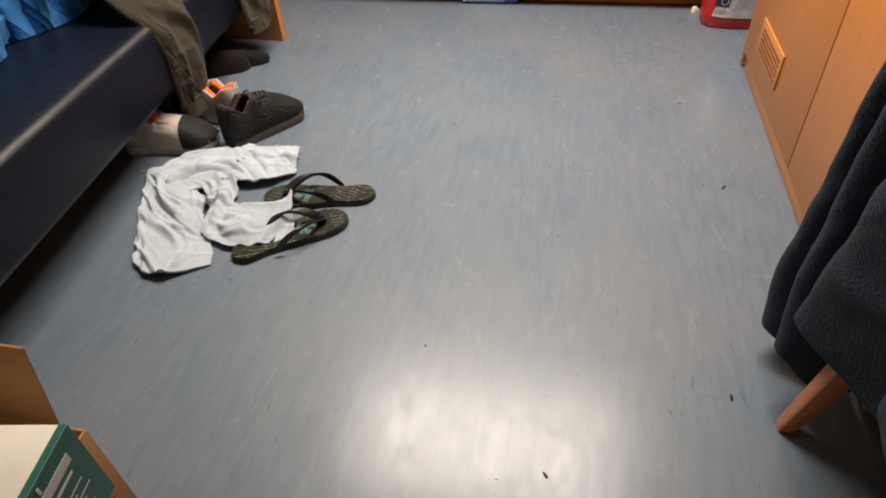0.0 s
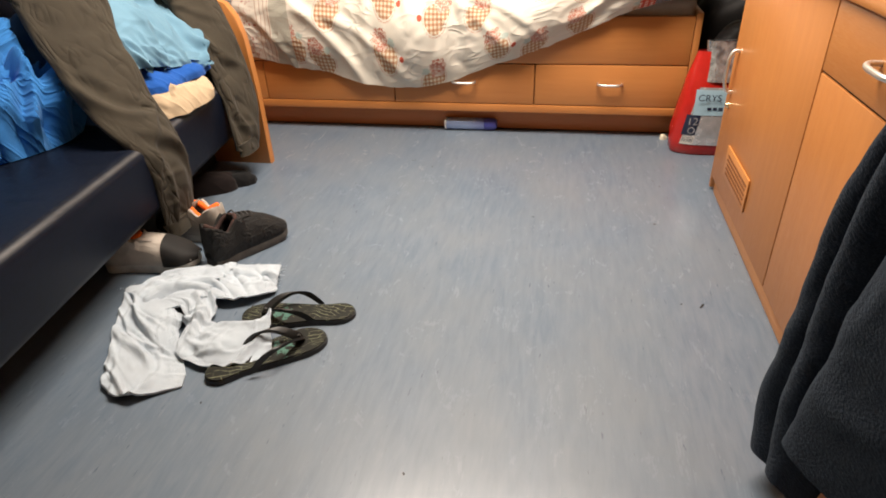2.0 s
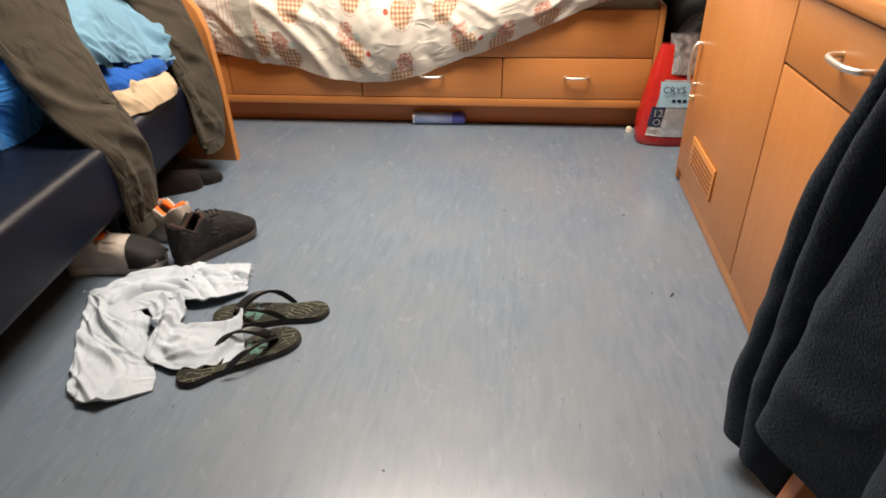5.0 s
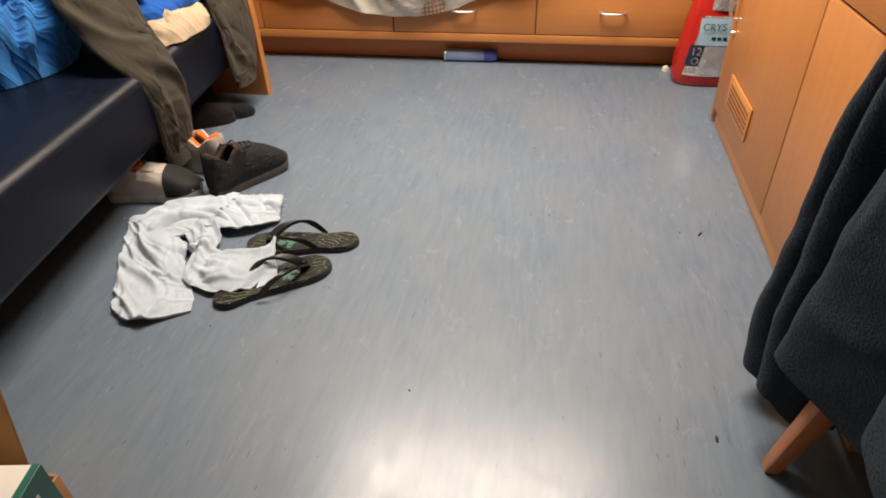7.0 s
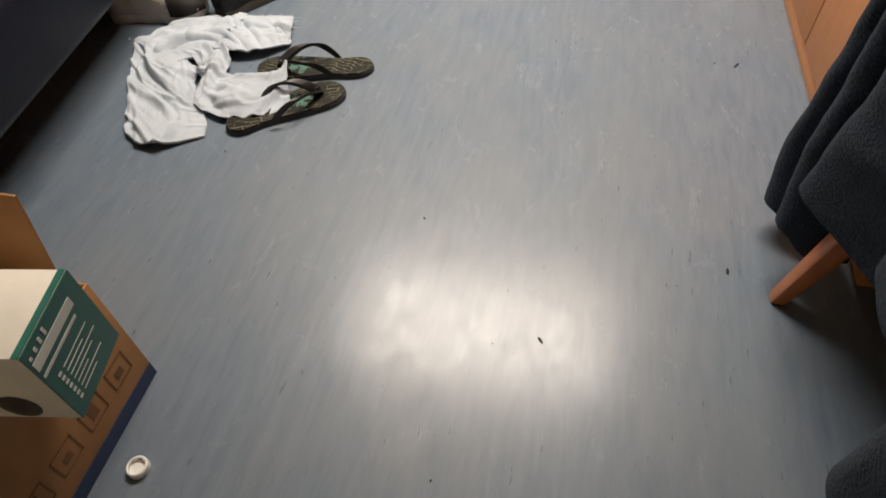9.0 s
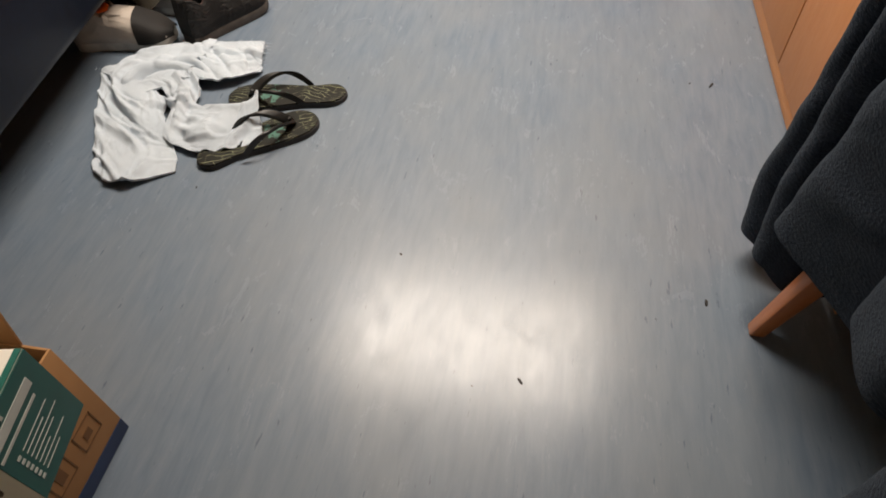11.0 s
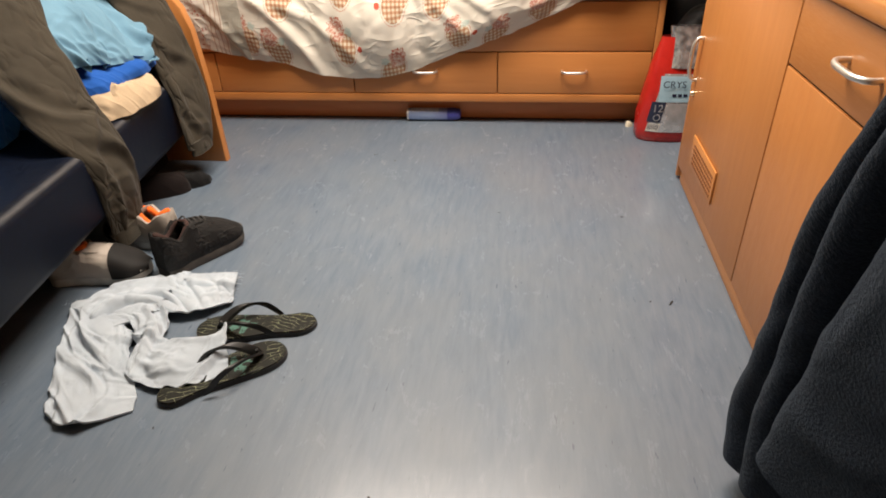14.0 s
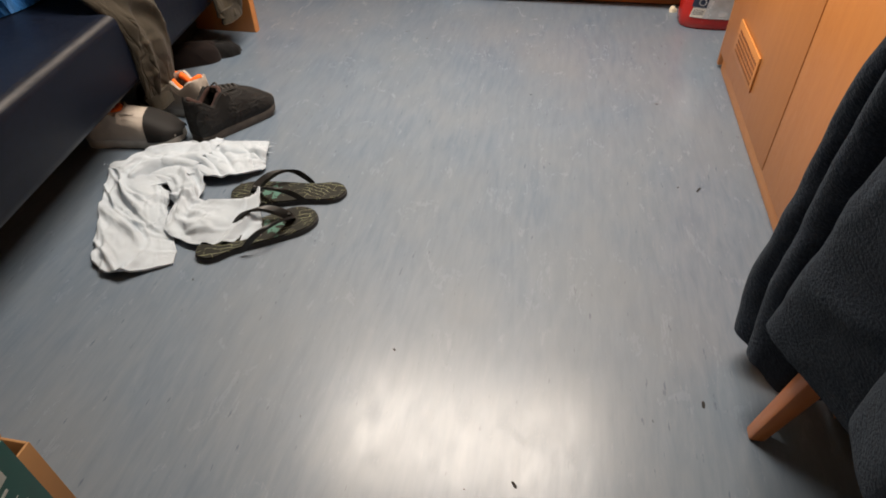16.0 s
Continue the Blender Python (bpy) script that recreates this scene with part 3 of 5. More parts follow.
ctrl = []
for k in range(15):
    x = -1.255 + (0.79 + 1.255) * k / 14
    zh, zc = hem(x), crown(x)
    bulge = 0.03 * math.sin(k * 1.9) + 0.015 * math.sin(k * 4.1)
    end = 1.0 if k < 14 else 0.0
    ctrl.append([(x, BF - 0.035 + 0.01 * end, zh), (x + 0.004, BF - 0.065 + bulge * 0.6, zh + (zc - zh) * 0.35), (x, BF - 0.055 + bulge * 0.5, zh + (zc - zh) * 0.72),
                 (x, BF + 0.02, zc - 0.012), (x, BF + 0.14, zc + 0.012 + bulge * 0.2), (x + 0.01, BF + 0.30, zc - 0.02 + bulge * 0.5), (x, BF + 0.48, 0.60)])
DLEN = 2.09
M_DUVET = duvet_material(DLEN)
lower = sheet(ctrl, 210, 96, [(0.024, 4.5, 0.8), (0.010, 11.0, 1.0)], 0.012, 4.0, cr=[(30, 0.022, 0.020, 0.34, 145, 30), (90, 0.006, 0.009, 0.16, 150, 55)])
roll = []
for k in range(8):
    x = 0.16 + 0.56 * k / 7
    lift = max(0.12, 1.05 * math.sin(math.pi * (k + 1.4) / 9.6) - 0.03 * k)
    roll.append([(x, BF + 0.03, 0.69 * 1.0), (x, BF + 0.02, 0.69 + 0.055 * lift), (x, BF + 0.10, 0.70 + 0.115 * lift), (x, BF + 0.22, 0.70 + 0.10 * lift), (x, BF + 0.33, 0.66)])
upper = sheet(roll, 80, 44, [(0.03, 7.0, 0.8), (0.012, 18.0, 1.0)], 0.012, 9.0, cr=[(12, 0.018, 0.022, 0.22, 30, 40), (20, 0.007, 0.012, 0.12, 40, 60)])
upper = (upper[0], upper[1], upper[2] + np.array([DLEN - 0.60, 0.9]))
duvet = thing("duvet", "cream printed duvet with checked hearts, hanging off the bunk", "duvet", (0, 0, 0))
part("cover", lower, M_DUVET, duvet)
part("folded_end", upper, M_DUVET, duvet, "folded end with a red checked border")


def pillow(name, at, size, turn, m, label, seed):
    sx, sy, sz = size
    v, f, uv, nu, nv = [], [], [], 40, 28
    for side in (1, -1):
        for i in range(nu):
            for j in range(nv):
                a, b = 2 * i / (nu - 1) - 1, 2 * j / (nv - 1) - 1
                h = (max(0, (1 - a**4) * (1 - b**4))) ** 0.55
                pin = 1 - 0.07 * (1 - abs(a)) * abs(b) ** 3
                o = 0.03 * pleat(a * sx, b * sy, 5, seed) + 0.012 * pleat(a * sx, b * sy, 12, seed)
                v.append((a * sx / 2 * (1 - 0.07 * (1 - b * b) * abs(a) ** 3), b * sy / 2 * pin, side * h * (sz / 2 + o * 0.5)))
                uv.append((a * sx / 2, b * sy / 2))
    n0 = nu * nv
    for i in range(nu - 1):
        for j in range(nv - 1):
            a, b, c, d = i * nv + j, (i + 1) * nv + j, (i + 1) * nv + j + 1, i * nv + j + 1
            f += [(a, b, c, d), (a + n0, d + n0, c + n0, b + n0)]
    ob = part(name, (v, f, uv), m)
    ob.matrix_basis = pose(*at, *turn)
    return tagged(ob, label, "pillow")


M_PILW = cloth("cream_pillow_cotton", (0.74, 0.70, 0.57), vary=0.05)
M_PILG = cloth("pale_grey_pillow_cotton", (0.60, 0.63, 0.58), vary=0.06)
pillow("pillow", (-0.93, 3.40, 0.745), (0.60, 0.50, 0.18), (36, 12, 14), M_PILW, "plump cream cotton pillow on the bunk", 2.0)
pillow("pillow", (-1.13, 3.46, 0.70), (0.42, 0.55, 0.15), (26, -4, 14), M_PILG, "pale grey-green cotton pillow at the head of the bunk", 5.0)

M_MIDBLUE = cloth("mid_blue_cotton", (0.06, 0.17, 0.42), vary=0.15)
M_BEIGE = cloth("beige_fleece", (0.55, 0.45, 0.29), weave=400, vary=0.1, bump=0.6)
tagged(part("blue_shirt", heap(-0.36, 3.32, 0.585, 0.27, 0.13, 0.075, [(0.05, 7, 1)], 3.0, cr=[(14, 0.016, 0.022, 0.20, 40, 50), (26, 0.012, 0.011, 0.11, 70, 60)]), M_MIDBLUE), "crumpled blue cotton shirt on the bunk", "shirt")
tagged(part("blue_sweater", heap(-0.05, 3.28, 0.585, 0.13, 0.20, 0.27, [(0.07, 8, 1), (0.03, 18, 1)], 8.0, cr=[(14, 0.020, 0.022, 0.20, 40, 50), (20, 0.006, 0.012, 0.11, 70, 60)]), M_MIDBLUE), "bunched blue sweater on the bunk", "sweater")
tagged(part("blanket", heap(-0.16, 3.66, 0.585, 0.50, 0.15, 0.27, [(0.07, 6, 1), (0.03, 15, 1)], 6.0, cr=[(14, 0.020, 0.022, 0.20, 40, 50), (20, 0.006, 0.012, 0.11, 70, 60)]), M_BEIGE), "crumpled beige fleece blanket against the wall", "blanket")
tagged(part("cream_cloth", heap(0.11, 3.04, 0.6, 0.14, 0.10, 0.155, [(0.06, 8, 1), (0.03, 18, 1)], 12.0, turn=25, cr=[(14, 0.020, 0.022, 0.20, 40, 50), (20, 0.006, 0.012, 0.11, 70, 60)]), cloth("cream_jersey", (0.62, 0.55, 0.44))), "crumpled cream jersey cloth on the duvet", "cloth")

# water bottle at the head of the bunk
gl = Nodes("clear_plastic", 0.06)
gl.base((0.92, 0.95, 0.95))
gl.set(gl.b, "Transmission Weight", 1.0)
gl.set(gl.b, "IOR", 1.4)
bottle = thing("water_bottle", "clear plastic water bottle with a pale label", "bottle", (-1.205, 3.05, 0.655))
part("body", lathe([(0.034, 0), (0.043, 0.008), (0.046, 0.04), (0.042, 0.06), (0.046, 0.08), (0.042, 0.10), (0.046, 0.12), (0.046, 0.20), (0.037, 0.24), (0.014, 0.278), (0.0135, 0.295)], 28), gl.m, bottle).visible_shadow = False
part("label", lathe([(0.0466, 0.138), (0.0467, 0.140), (0.0467, 0.190), (0.0466, 0.192)], 28), plain("bottle_label", (0.50, 0.58, 0.58), 0.4), bottle)
part("cap", lathe([(0.0155, 0.282), (0.016, 0.284), (0.016, 0.302), (0.014, 0.304)], 24), plain("pale_cap", (0.6, 0.66, 0.68), 0.4), bottle)

# ---------------------------------------------------------------- sofa
sofa = thing("sofa", "navy vinyl cabin sofa with a cherry wood end panel", "sofa", (0, 0, 0))
bm = slab([(-1.56, 0.30), (-0.765, 0.30), (-1.003, 2.475), (-1.56, 2.475)], 0.155, 0.363, 0)
bmesh.ops.bevel(bm, geom=list(bm.edges), offset=0.032, segments=8, affect="EDGES", profile=0.5)
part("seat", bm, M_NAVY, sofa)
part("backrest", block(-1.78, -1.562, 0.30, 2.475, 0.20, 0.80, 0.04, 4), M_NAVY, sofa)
part("base", block(-1.60, -1.16, 0.34, 2.46, 0.0, 0.154, 0.002), plain("dark_sofa_base", (0.008, 0.007, 0.006), 0.8), sofa)
prof = [(-1.76, 0.0), (-0.925, 0.0), (-0.930, 0.30), (-0.944, 0.50), (-0.962, 0.575), (-0.995, 0.622), (-1.05, 0.645), (-1.12, 0.652), (-1.76, 0.655)]
bm = slab(prof, 0.0, 0.034, 0.004)
put(bm, bm.verts, Matrix(((1, 0, 0, 0), (0, 0, -1, 2.512), (0, 1, 0, 0), (0, 0, 0, 1))))
part("end_panel", bm, M_WOODZ, sofa, "cherry wood end panel with a rounded corner")
bm = slab([(x + 0.165 * (x > -1.5), y) for x, y in prof], 0.0, 0.034, 0.004)
put(bm, bm.verts, Matrix(((1, 0, 0, 0), (0, 0, -1, 0.298), (0, 1, 0, 0), (0, 0, 0, 1))))
part("end_panel", bm, M_WOODZ, sofa, "cherry wood end panel with a rounded corner")

# clothes on the sofa
M_LIGHTB = cloth("light_blue_cotton", (0.150, 0.29, 0.395), vary=0.1, crisp=0.5)
M_ROYAL = cloth("bright_blue_jersey", (0.012, 0.085, 0.36), vary=0.1)
M_OVERALL = cloth("blue_workwear_cotton", (0.034, 0.185, 0.50), vary=0.14, crisp=1.0, size=2.2)
M_OLIVE = cloth("grey_olive_trouser_cotton", (0.050, 0.042, 0.030), vary=0.16, crisp=0.6, size=1.4)
M_TBEIGE = cloth("beige_terry", (0.50, 0.38, 0.25), weave=350, vary=0.1, bump=0.7)
S = 0.366
FINE = [(0.003, 42, 0.4)]
tagged(part("folded_towel", heap(-1.095, 2.10, S, 0.155, 0.165, 0.092, [(0.018, 8, 1)] + FINE, 21.0, flat=2.3, cr=[(10, 0.014, 0.018, 0.14, 60, 50), (18, 0.006, 0.010, 0.08, 60, 60)]), M_TBEIGE), "folded beige terry towel on the sofa", "towel")
tagged(part("blue_jersey", heap(-1.14, 2.16, S + 0.070, 0.160, 0.20, 0.065, [(0.02, 8, 1)] + FINE, 23.0, flat=2.1, cr=[(10, 0.014, 0.018, 0.14, 60, 50), (18, 0.006, 0.010, 0.08, 60, 60)]), M_ROYAL), "bright blue folded jersey on a towel", "jersey")
tagged(part("dark_blue_shirt", heap(-1.31, 2.13, S, 0.17, 0.27, 0.345, [(0.05, 7, 1), (0.03, 18, 1)] + FINE, 27.0, flat=2.6, cr=[(14, 0.030, 0.022, 0.20, 40, 50), (26, 0.012, 0.011, 0.11, 70, 60)]), cloth("dark_blue_cotton", (0.03, 0.085, 0.20))), "dark blue shirt in a clothes pile", "shirt")
shirt = sheet([[(-1.36, 1.90, .78), (-1.35, 2.02, .80), (-1.345, 2.15, .79), (-1.31, 2.35, .74)],
               [(-1.23, 1.90, .735), (-1.225, 2.02, .745), (-1.21, 2.15, .73), (-1.17, 2.35, .655)],
               [(-1.12, 1.91, .655), (-1.11, 2.03, .655), (-1.10, 2.15, .635), (-1.055, 2.34, .55)],
               [(-1.055, 1.94, .565), (-1.045, 2.04, .555), (-1.035, 2.15, .525), (-1.005, 2.30, .480)],
               [(-1.045, 1.96, .520), (-1.035, 2.05, .505), (-1.02, 2.14, .480), (-1.005, 2.285, .455)]],
              90, 90, [(0.040, 6.0, 0.5), (0.016, 13.0, 0.4)], 0.02, 25.0, 0.001, cr=[(14, 0.022, 0.016, 0.22, 20, 30), (40, 0.006, 0.008, 0.10, 30, 40)])
blue = thing("light_blue_shirt", "light blue cotton shirt on a clothes pile", "shirt")
part("body", shirt, M_LIGHTB, blue)
band = sheet([[(-1.052, 2.12, .548), (-1.028, 2.19, .522), (-1.000, 2.295, .488)], [(-1.036, 2.115, .520), (-1.012, 2.185, .496), (-0.990, 2.290, .462)]], 24, 60, [(0.006, 14.0, 0.5)], 0.012, 26.0)
part("cuff", band, M_LIGHTB, blue, "doubled cuff of the sleeve")
overall = thing("overall", "crumpled blue work overall on the sofa", "overall", (0, 0, 0))
for what, cl in zip(("body", "sleeve", "collar", "leg"), (
    heap(-1.43, 1.50, S, 0.20, 0.37, 0.36, [(0.09, 5, 0.7), (0.05, 12, 1)], 31.0, flat=2.2, nr=64, na=130, cr=[(26, 0.050, 0.018, 0.22, 35, 45), (90, 0.018, 0.011, 0.10, 60, 70)]),
    heap(-1.305, 1.715, S, 0.12, 0.165, 0.20, [(0.03, 9, 0.7)], 33.0, flat=2.8, turn=-14, nr=54, na=110, cr=[(26, 0.050, 0.018, 0.22, 35, 45), (90, 0.018, 0.011, 0.10, 60, 70)]),
    heap(-1.36, 1.60, S + 0.16, 0.13, 0.17, 0.17, [(0.04, 8, 0.7)], 36.0, flat=2.3, turn=24, nr=54, na=110, cr=[(26, 0.050, 0.018, 0.22, 35, 45), (90, 0.018, 0.011, 0.10, 60, 70)]),
    heap(-1.31, 1.40, S, 0.15, 0.17, 0.20, [(0.05, 8, 0.7)], 38.0, flat=2.4, turn=30, nr=54, na=110, cr=[(26, 0.050, 0.018, 0.22, 35, 45), (90, 0.018, 0.011, 0.10, 60, 70)]))):
    part(what, cl, M_OVERALL, overall)

WRT = [(0.026, 6.0, 0.5), (0.014, 12.0, 0.6)]
legA = sleeve([(-1.45, 1.94, 0.79), (-1.25, 1.965, 0.752), (-1.12, 1.865, 0.605), (-1.005, 1.812, 0.455), (-0.948, 1.815, 0.375), (-0.922, 1.828, 0.28), (-0.918, 1.820, 0.17), (-0.925, 1.805, 0.075)],
              [0.31, 0.25, 0.215, 0.205, 0.200, 0.188, 0.165, 0.138], [0.06, 0.065, 0.06, 0.05, 0.042, 0.042, 0.05, 0.05], 220, 80, WRT, 41.0, cr=[(22, 0.020, 0.012, 0.22, 12, 20), (36, 0.006, 0.008, 0.10, 40, 50)],
              up=[(0, 0, 1), (0.3, -0.3, 1), (0.5, -0.4, 1), (0.7, -0.3, 0.9), (0.9, -0.1, 0.6), (1, 0, 0.2), (1, 0, 0), (1, 0, 0)])
legB = sleeve([(-1.40, 1.96, 0.815), (-1.29, 2.15, 0.81), (-1.20, 2.29, 0.765), (-1.10, 2.395, 0.685), (-1.012, 2.385, 0.52), (-0.958, 2.38, 0.34), (-0.938, 2.355, 0.20), (-0.936, 2.345, 0.125)],
              [0.24, 0.20, 0.19, 0.185, 0.18, 0.175, 0.165, 0.15], [0.055, 0.055, 0.055, 0.05, 0.045, 0.045, 0.045, 0.05], 220, 80, WRT, 47.0, cr=[(22, 0.020, 0.012, 0.22, 12, 20), (36, 0.006, 0.008, 0.10, 40, 50)],
              up=[(0, 0, 1), (0.2, -0.3, 1), (0.4, -0.4, 1), (0.7, -0.5, 0.9), (0.9, -0.4, 0.6), (1, -0.3, 0.2), (1, -0.2, 0), (1, -0.1, 0)])
tr = thing("trousers", "grey-olive work trousers draped over a clothes pile", "trousers", (0, 0, 0))
part("leg", legA, M_OLIVE, tr)
part("leg", legB, M_OLIVE, tr)
for (px, py, pz), w in (((-0.925, 1.804, 0.062), 0.138), ((-0.936, 2.344, 0.112), 0.150)):
    band = sleeve([(px - 0.004, py, pz + 0.045), (px, py, pz + 0.022), (px, py, pz - 0.002)], [w * 0.98, w * 0.86, w * 0.90], [0.050, 0.044, 0.048], 40, 64, [(0.004, 26.0, 0.3)], 43.0 + w, up=(1, 0, 0))
    part("cuff", band, M_OLIVE, tr, "gathered trouser cuff")

# ---------------------------------------------------------------- shoes
def shoe(name, label, at, rz, length, m_up, m_sole, m_lin, m_toe=None, lace=None, width=0.1, tall=0.105):
    """A low sports shoe, heel at the origin and toe along +x."""
    e = thing(name, label, "shoe", at, rz, "shoes by the sofa")
    half = lambda t: width / 2 * (0.68 + 0.10 * math.sin(t * 2.2) + 0.30 * math.sin(math.pi * min(1, max(0, (t - 0.25) / 1.05)))) * (1 - max(0, (t - 0.80) / 0.2) ** 2.4 * 0.72) * (1 - max(0, (0.10 - t) / 0.10) ** 2 * 0.35)  # noqa: E731
    mid = lambda t: 0.010 * math.sin(t * math.pi) - 0.006 * t  # noqa: E731
    n = 34
    ts = [k / (n - 1) for k in range(n)]
    rim = [(length * t, mid(t) + half(t)) for t in ts] + [(length * t, mid(t) - half(t)) for t in reversed(ts)]
    bm = bmesh.new()
    k = len(rim)
    layers = []
    for z, g in ((0.0, 0.93), (0.006, 0.99), (0.022, 1.0), (0.033, 0.97)):
        layers.append([bm.verts.new((length / 2 + (x - length / 2) * (0.985 + 0.015 * g), y * g, z + (0.014 * max(0, x / length - 0.75) / 0.25 if z < 0.02 else 0.010 * max(0, x / length - 0.75) / 0.25) + 0.006 * (1 - x / length) * (z > 0.01))) for x, y in rim])
    for a, b in zip(layers, layers[1:]):
        for i in range(k):
            bm.faces.new((a[i], a[(i + 1) % k], b[(i + 1) % k], b[i]))
    bm.faces.new(layers[0][::-1])
    bm.faces.new(layers[-1])
    bmesh.ops.recalc_face_normals(bm, faces=bm.faces)
    part("sole", bm, m_sole, e)
    # upper: arches over the foot, left open at the collar
    top = lambda t: 0.03 + (tall - 0.03) * (1.0 if t < 0.34 else max(0.0, 1 - ((t - 0.34) / 0.66) ** 1.25) * 0.86 + 0.30 * math.sin(math.pi * (t - 0.34) / 0.66) * 0.55)  # noqa: E731
    v, f, uv, m = [], [], [], 23
    for i, t in enumerate(ts):
        hgt = top(t) * (1 - 0.26 * math.exp(-((t - 0.20) / 0.11) ** 2)) if t < 0.4 else top(t)
        for j in range(m):
            a = -1 + 2 * j / (m - 1)
            ang = a * math.pi / 2
            opening = 1.0 if t > 0.42 else 0.50 if t > 0.05 else 0.9
            lip = 0.62
            if t <= 0.42 and t > 0.03:
                s = math.copysign(1 - (1 - abs(a)) * 0.56, a)
                y = half(t) * (abs(math.sin(s * math.pi / 2)) ** 0.8) * math.copysign(1, a) * 0.90
                z = 0.028 + (hgt - 0.028) * min(1.0, math.cos(s * math.pi / 2) ** 0.62 / lip)
            else:
                y = half(t) * math.copysign(abs(math.sin(ang)) ** 0.75, a) * 0.90
                z = 0.028 + (hgt - 0.028) * max(0, math.cos(ang)) ** 0.62
            o = 0.004 * fold(length * t, y * 1.5, 26, length * 50 + width * 90) * max(0.0, math.cos(ang))
            v.append((length * (0.012 + 0.972 * t), mid(t) + y + o * 0.5, z + o + 0.008 * max(0, t - 0.75) / 0.25))
            uv.append((length * t, a * 0.1))
    for i in range(n - 1):
        for j in range(m - 1):
            if ts[i] <= 0.40 and ts[i] > 0.02 and j == (m - 1) // 2 or (ts[i] <= 0.40 and ts[i] > 0.02 and j == (m - 1) // 2 - 1):
                continue
            a = i * m + j
            f.append((a, a + m, a + m + 1, a + 1))
    for i in (0, n - 1):
        f.append(tuple(i * m + j for j in range(m)))
    up = part("upper", (v, f, uv), m_up, e)
    sol = up.modifiers.new("thickness", "SOLIDIFY")
    sol.thickness, sol.offset = 0.006, 1.0
    # lining and padded collar
    ring = []
    for q in range(25):
        a = 2 * math.pi * q / 24
        t = 0.215 + 0.185 * math.cos(a)
        ring.append((length * t, mid(t) + 0.60 * half(t) * math.sin(a), tall * (1 - 0.25 * math.exp(-((t - 0.20) / 0.11) ** 2)) - 0.004 + 0.010 * max(0, -math.cos(a))))
    part("collar", rod(ring, 0.0065 if lace else 0.0095, 10, 60), m_lin, e)
    bm = slab(outline([(length * 0.05, 0), (length * 0.2, half(0.2) * 0.66), (length * 0.4, half(0.4) * 0.6), (length * 0.47, 0), (length * 0.4, -half(0.4) * 0.6), (length * 0.2, -half(0.2) * 0.66)], 28), 0.027, 0.034, 0.003)
    part("insole", bm, m_lin, e)
    bm = slab(outline([(length * 0.34, 0.022), (length * 0.45, 0.024), (length * 0.57, 0.018), (length * 0.57, -0.018), (length * 0.45, -0.024), (length * 0.34, -0.022)], 24), 0.0, 0.008, 0.003)
    for w in bm.verts:
        t = w.co.x / length
        w.co.z += top(t) - 0.003 + 0.03 * max(0.0, 0.42 - t)
    part("tongue", bm, m_up, e)
    if m_toe:
        bm = bmesh.new()
        rows = []
        for i in range(10):
            t = 0.66 + 0.34 * i / 9
            rows.append([bm.verts.new((length * (0.012 + 0.972 * t) + 0.007 * (t > 0.99), mid(t) + (half(t) * 0.90 + 0.0085) * math.copysign(abs(math.sin(b)) ** 0.75, b), 0.024 + (top(t) - 0.013) * max(0, math.cos(b)) ** 0.62 + 0.008 * max(0, t - 0.75) / 0.25)) for b in [(-1 + 2 * j / 14) * math.pi / 2 for j in range(15)]])
        for r0, r1 in zip(rows, rows[1:]):
            for j in range(14):
                bm.faces.new((r0[j], r1[j], r1[j + 1], r0[j + 1]))
        part("toe_cap", bm, m_toe, e)
    if lace:
        for q in range(4):
            t = 0.43 + 0.055 * q
            h = top(t)
            part("lace", rod([(length * t, mid(t) - 0.026, h - 0.004), (length * (t + 0.012), mid(t), h + 0.009), (length * t + 0.006, mid(t) + 0.026, h - 0.004)], 0.0028, 6, 12), lace, e)
        part("lace", rod([(length * 0.42, mid(0.42), top(0.42) + 0.010), (length * 0.44, 0.03, top(0.42) + 0.014), (length * 0.39, 0.046, top(0.42) - 0.004)], 0.0026, 6, 14), lace, e)
    return e


M_SNEAK = cloth("black_mesh_upper", (0.013, 0.012, 0.0115), 0.7, 420, 0.3, 0.02, bump=1.6, crisp=0.45, size=5.0)
M_SNSOLE = plain("dusty_black_sole", (0.085, 0.074, 0.064), 0.7, vary=0.3, scale=40, bump=0.2)
M_SNLIN = cloth("dark_lining", (0.05, 0.026, 0.022), 0.9, 300)
M_LACE = plain("black_lace", (0.045, 0.042, 0.04), 0.8)
M_GREYUP = cloth("pale_grey_upper", (0.42, 0.37, 0.32), 0.7, 500)
M_ORANGE = cloth("orange_lining", (0.85, 0.16, 0.02), 0.8, 300)
M_WSOLE = plain("off_white_sole", (0.55, 0.52, 0.47), 0.6, vary=0.2)
shoe("sneaker", "worn black lace-up sneaker on the floor", (-0.772, 1.697, 0), 65, 0.276, M_SNEAK, M_SNSOLE, M_SNLIN, lace=M_LACE, width=0.122, tall=0.132)
shoe("grey_sneaker", "pale grey sneaker with black toe cap and orange lining", (-1.085, 1.650, 0), 14, 0.275, M_GREYUP, M_WSOLE, M_ORANGE, M_SNEAK, width=0.105, tall=0.11)
shoe("grey_sneaker", "pale grey sneaker with orange lining, toe under the sofa", (-0.812, 1.858, 0), 166, 0.275, M_GREYUP, M_WSOLE, M_ORANGE, M_SNEAK, width=0.105, tall=0.12)
tagged(part("black_sock", heap(-0.985, 2.275, 0.0, 0.075, 0.04, 0.05, [(0.02, 16, 1), (0.01, 35, 1)], 51.0, 24, 48, turn=20), cloth("black_knit", (0.007, 0.007, 0.0075))), "crumpled black sock on the floor by the sofa", "sock")
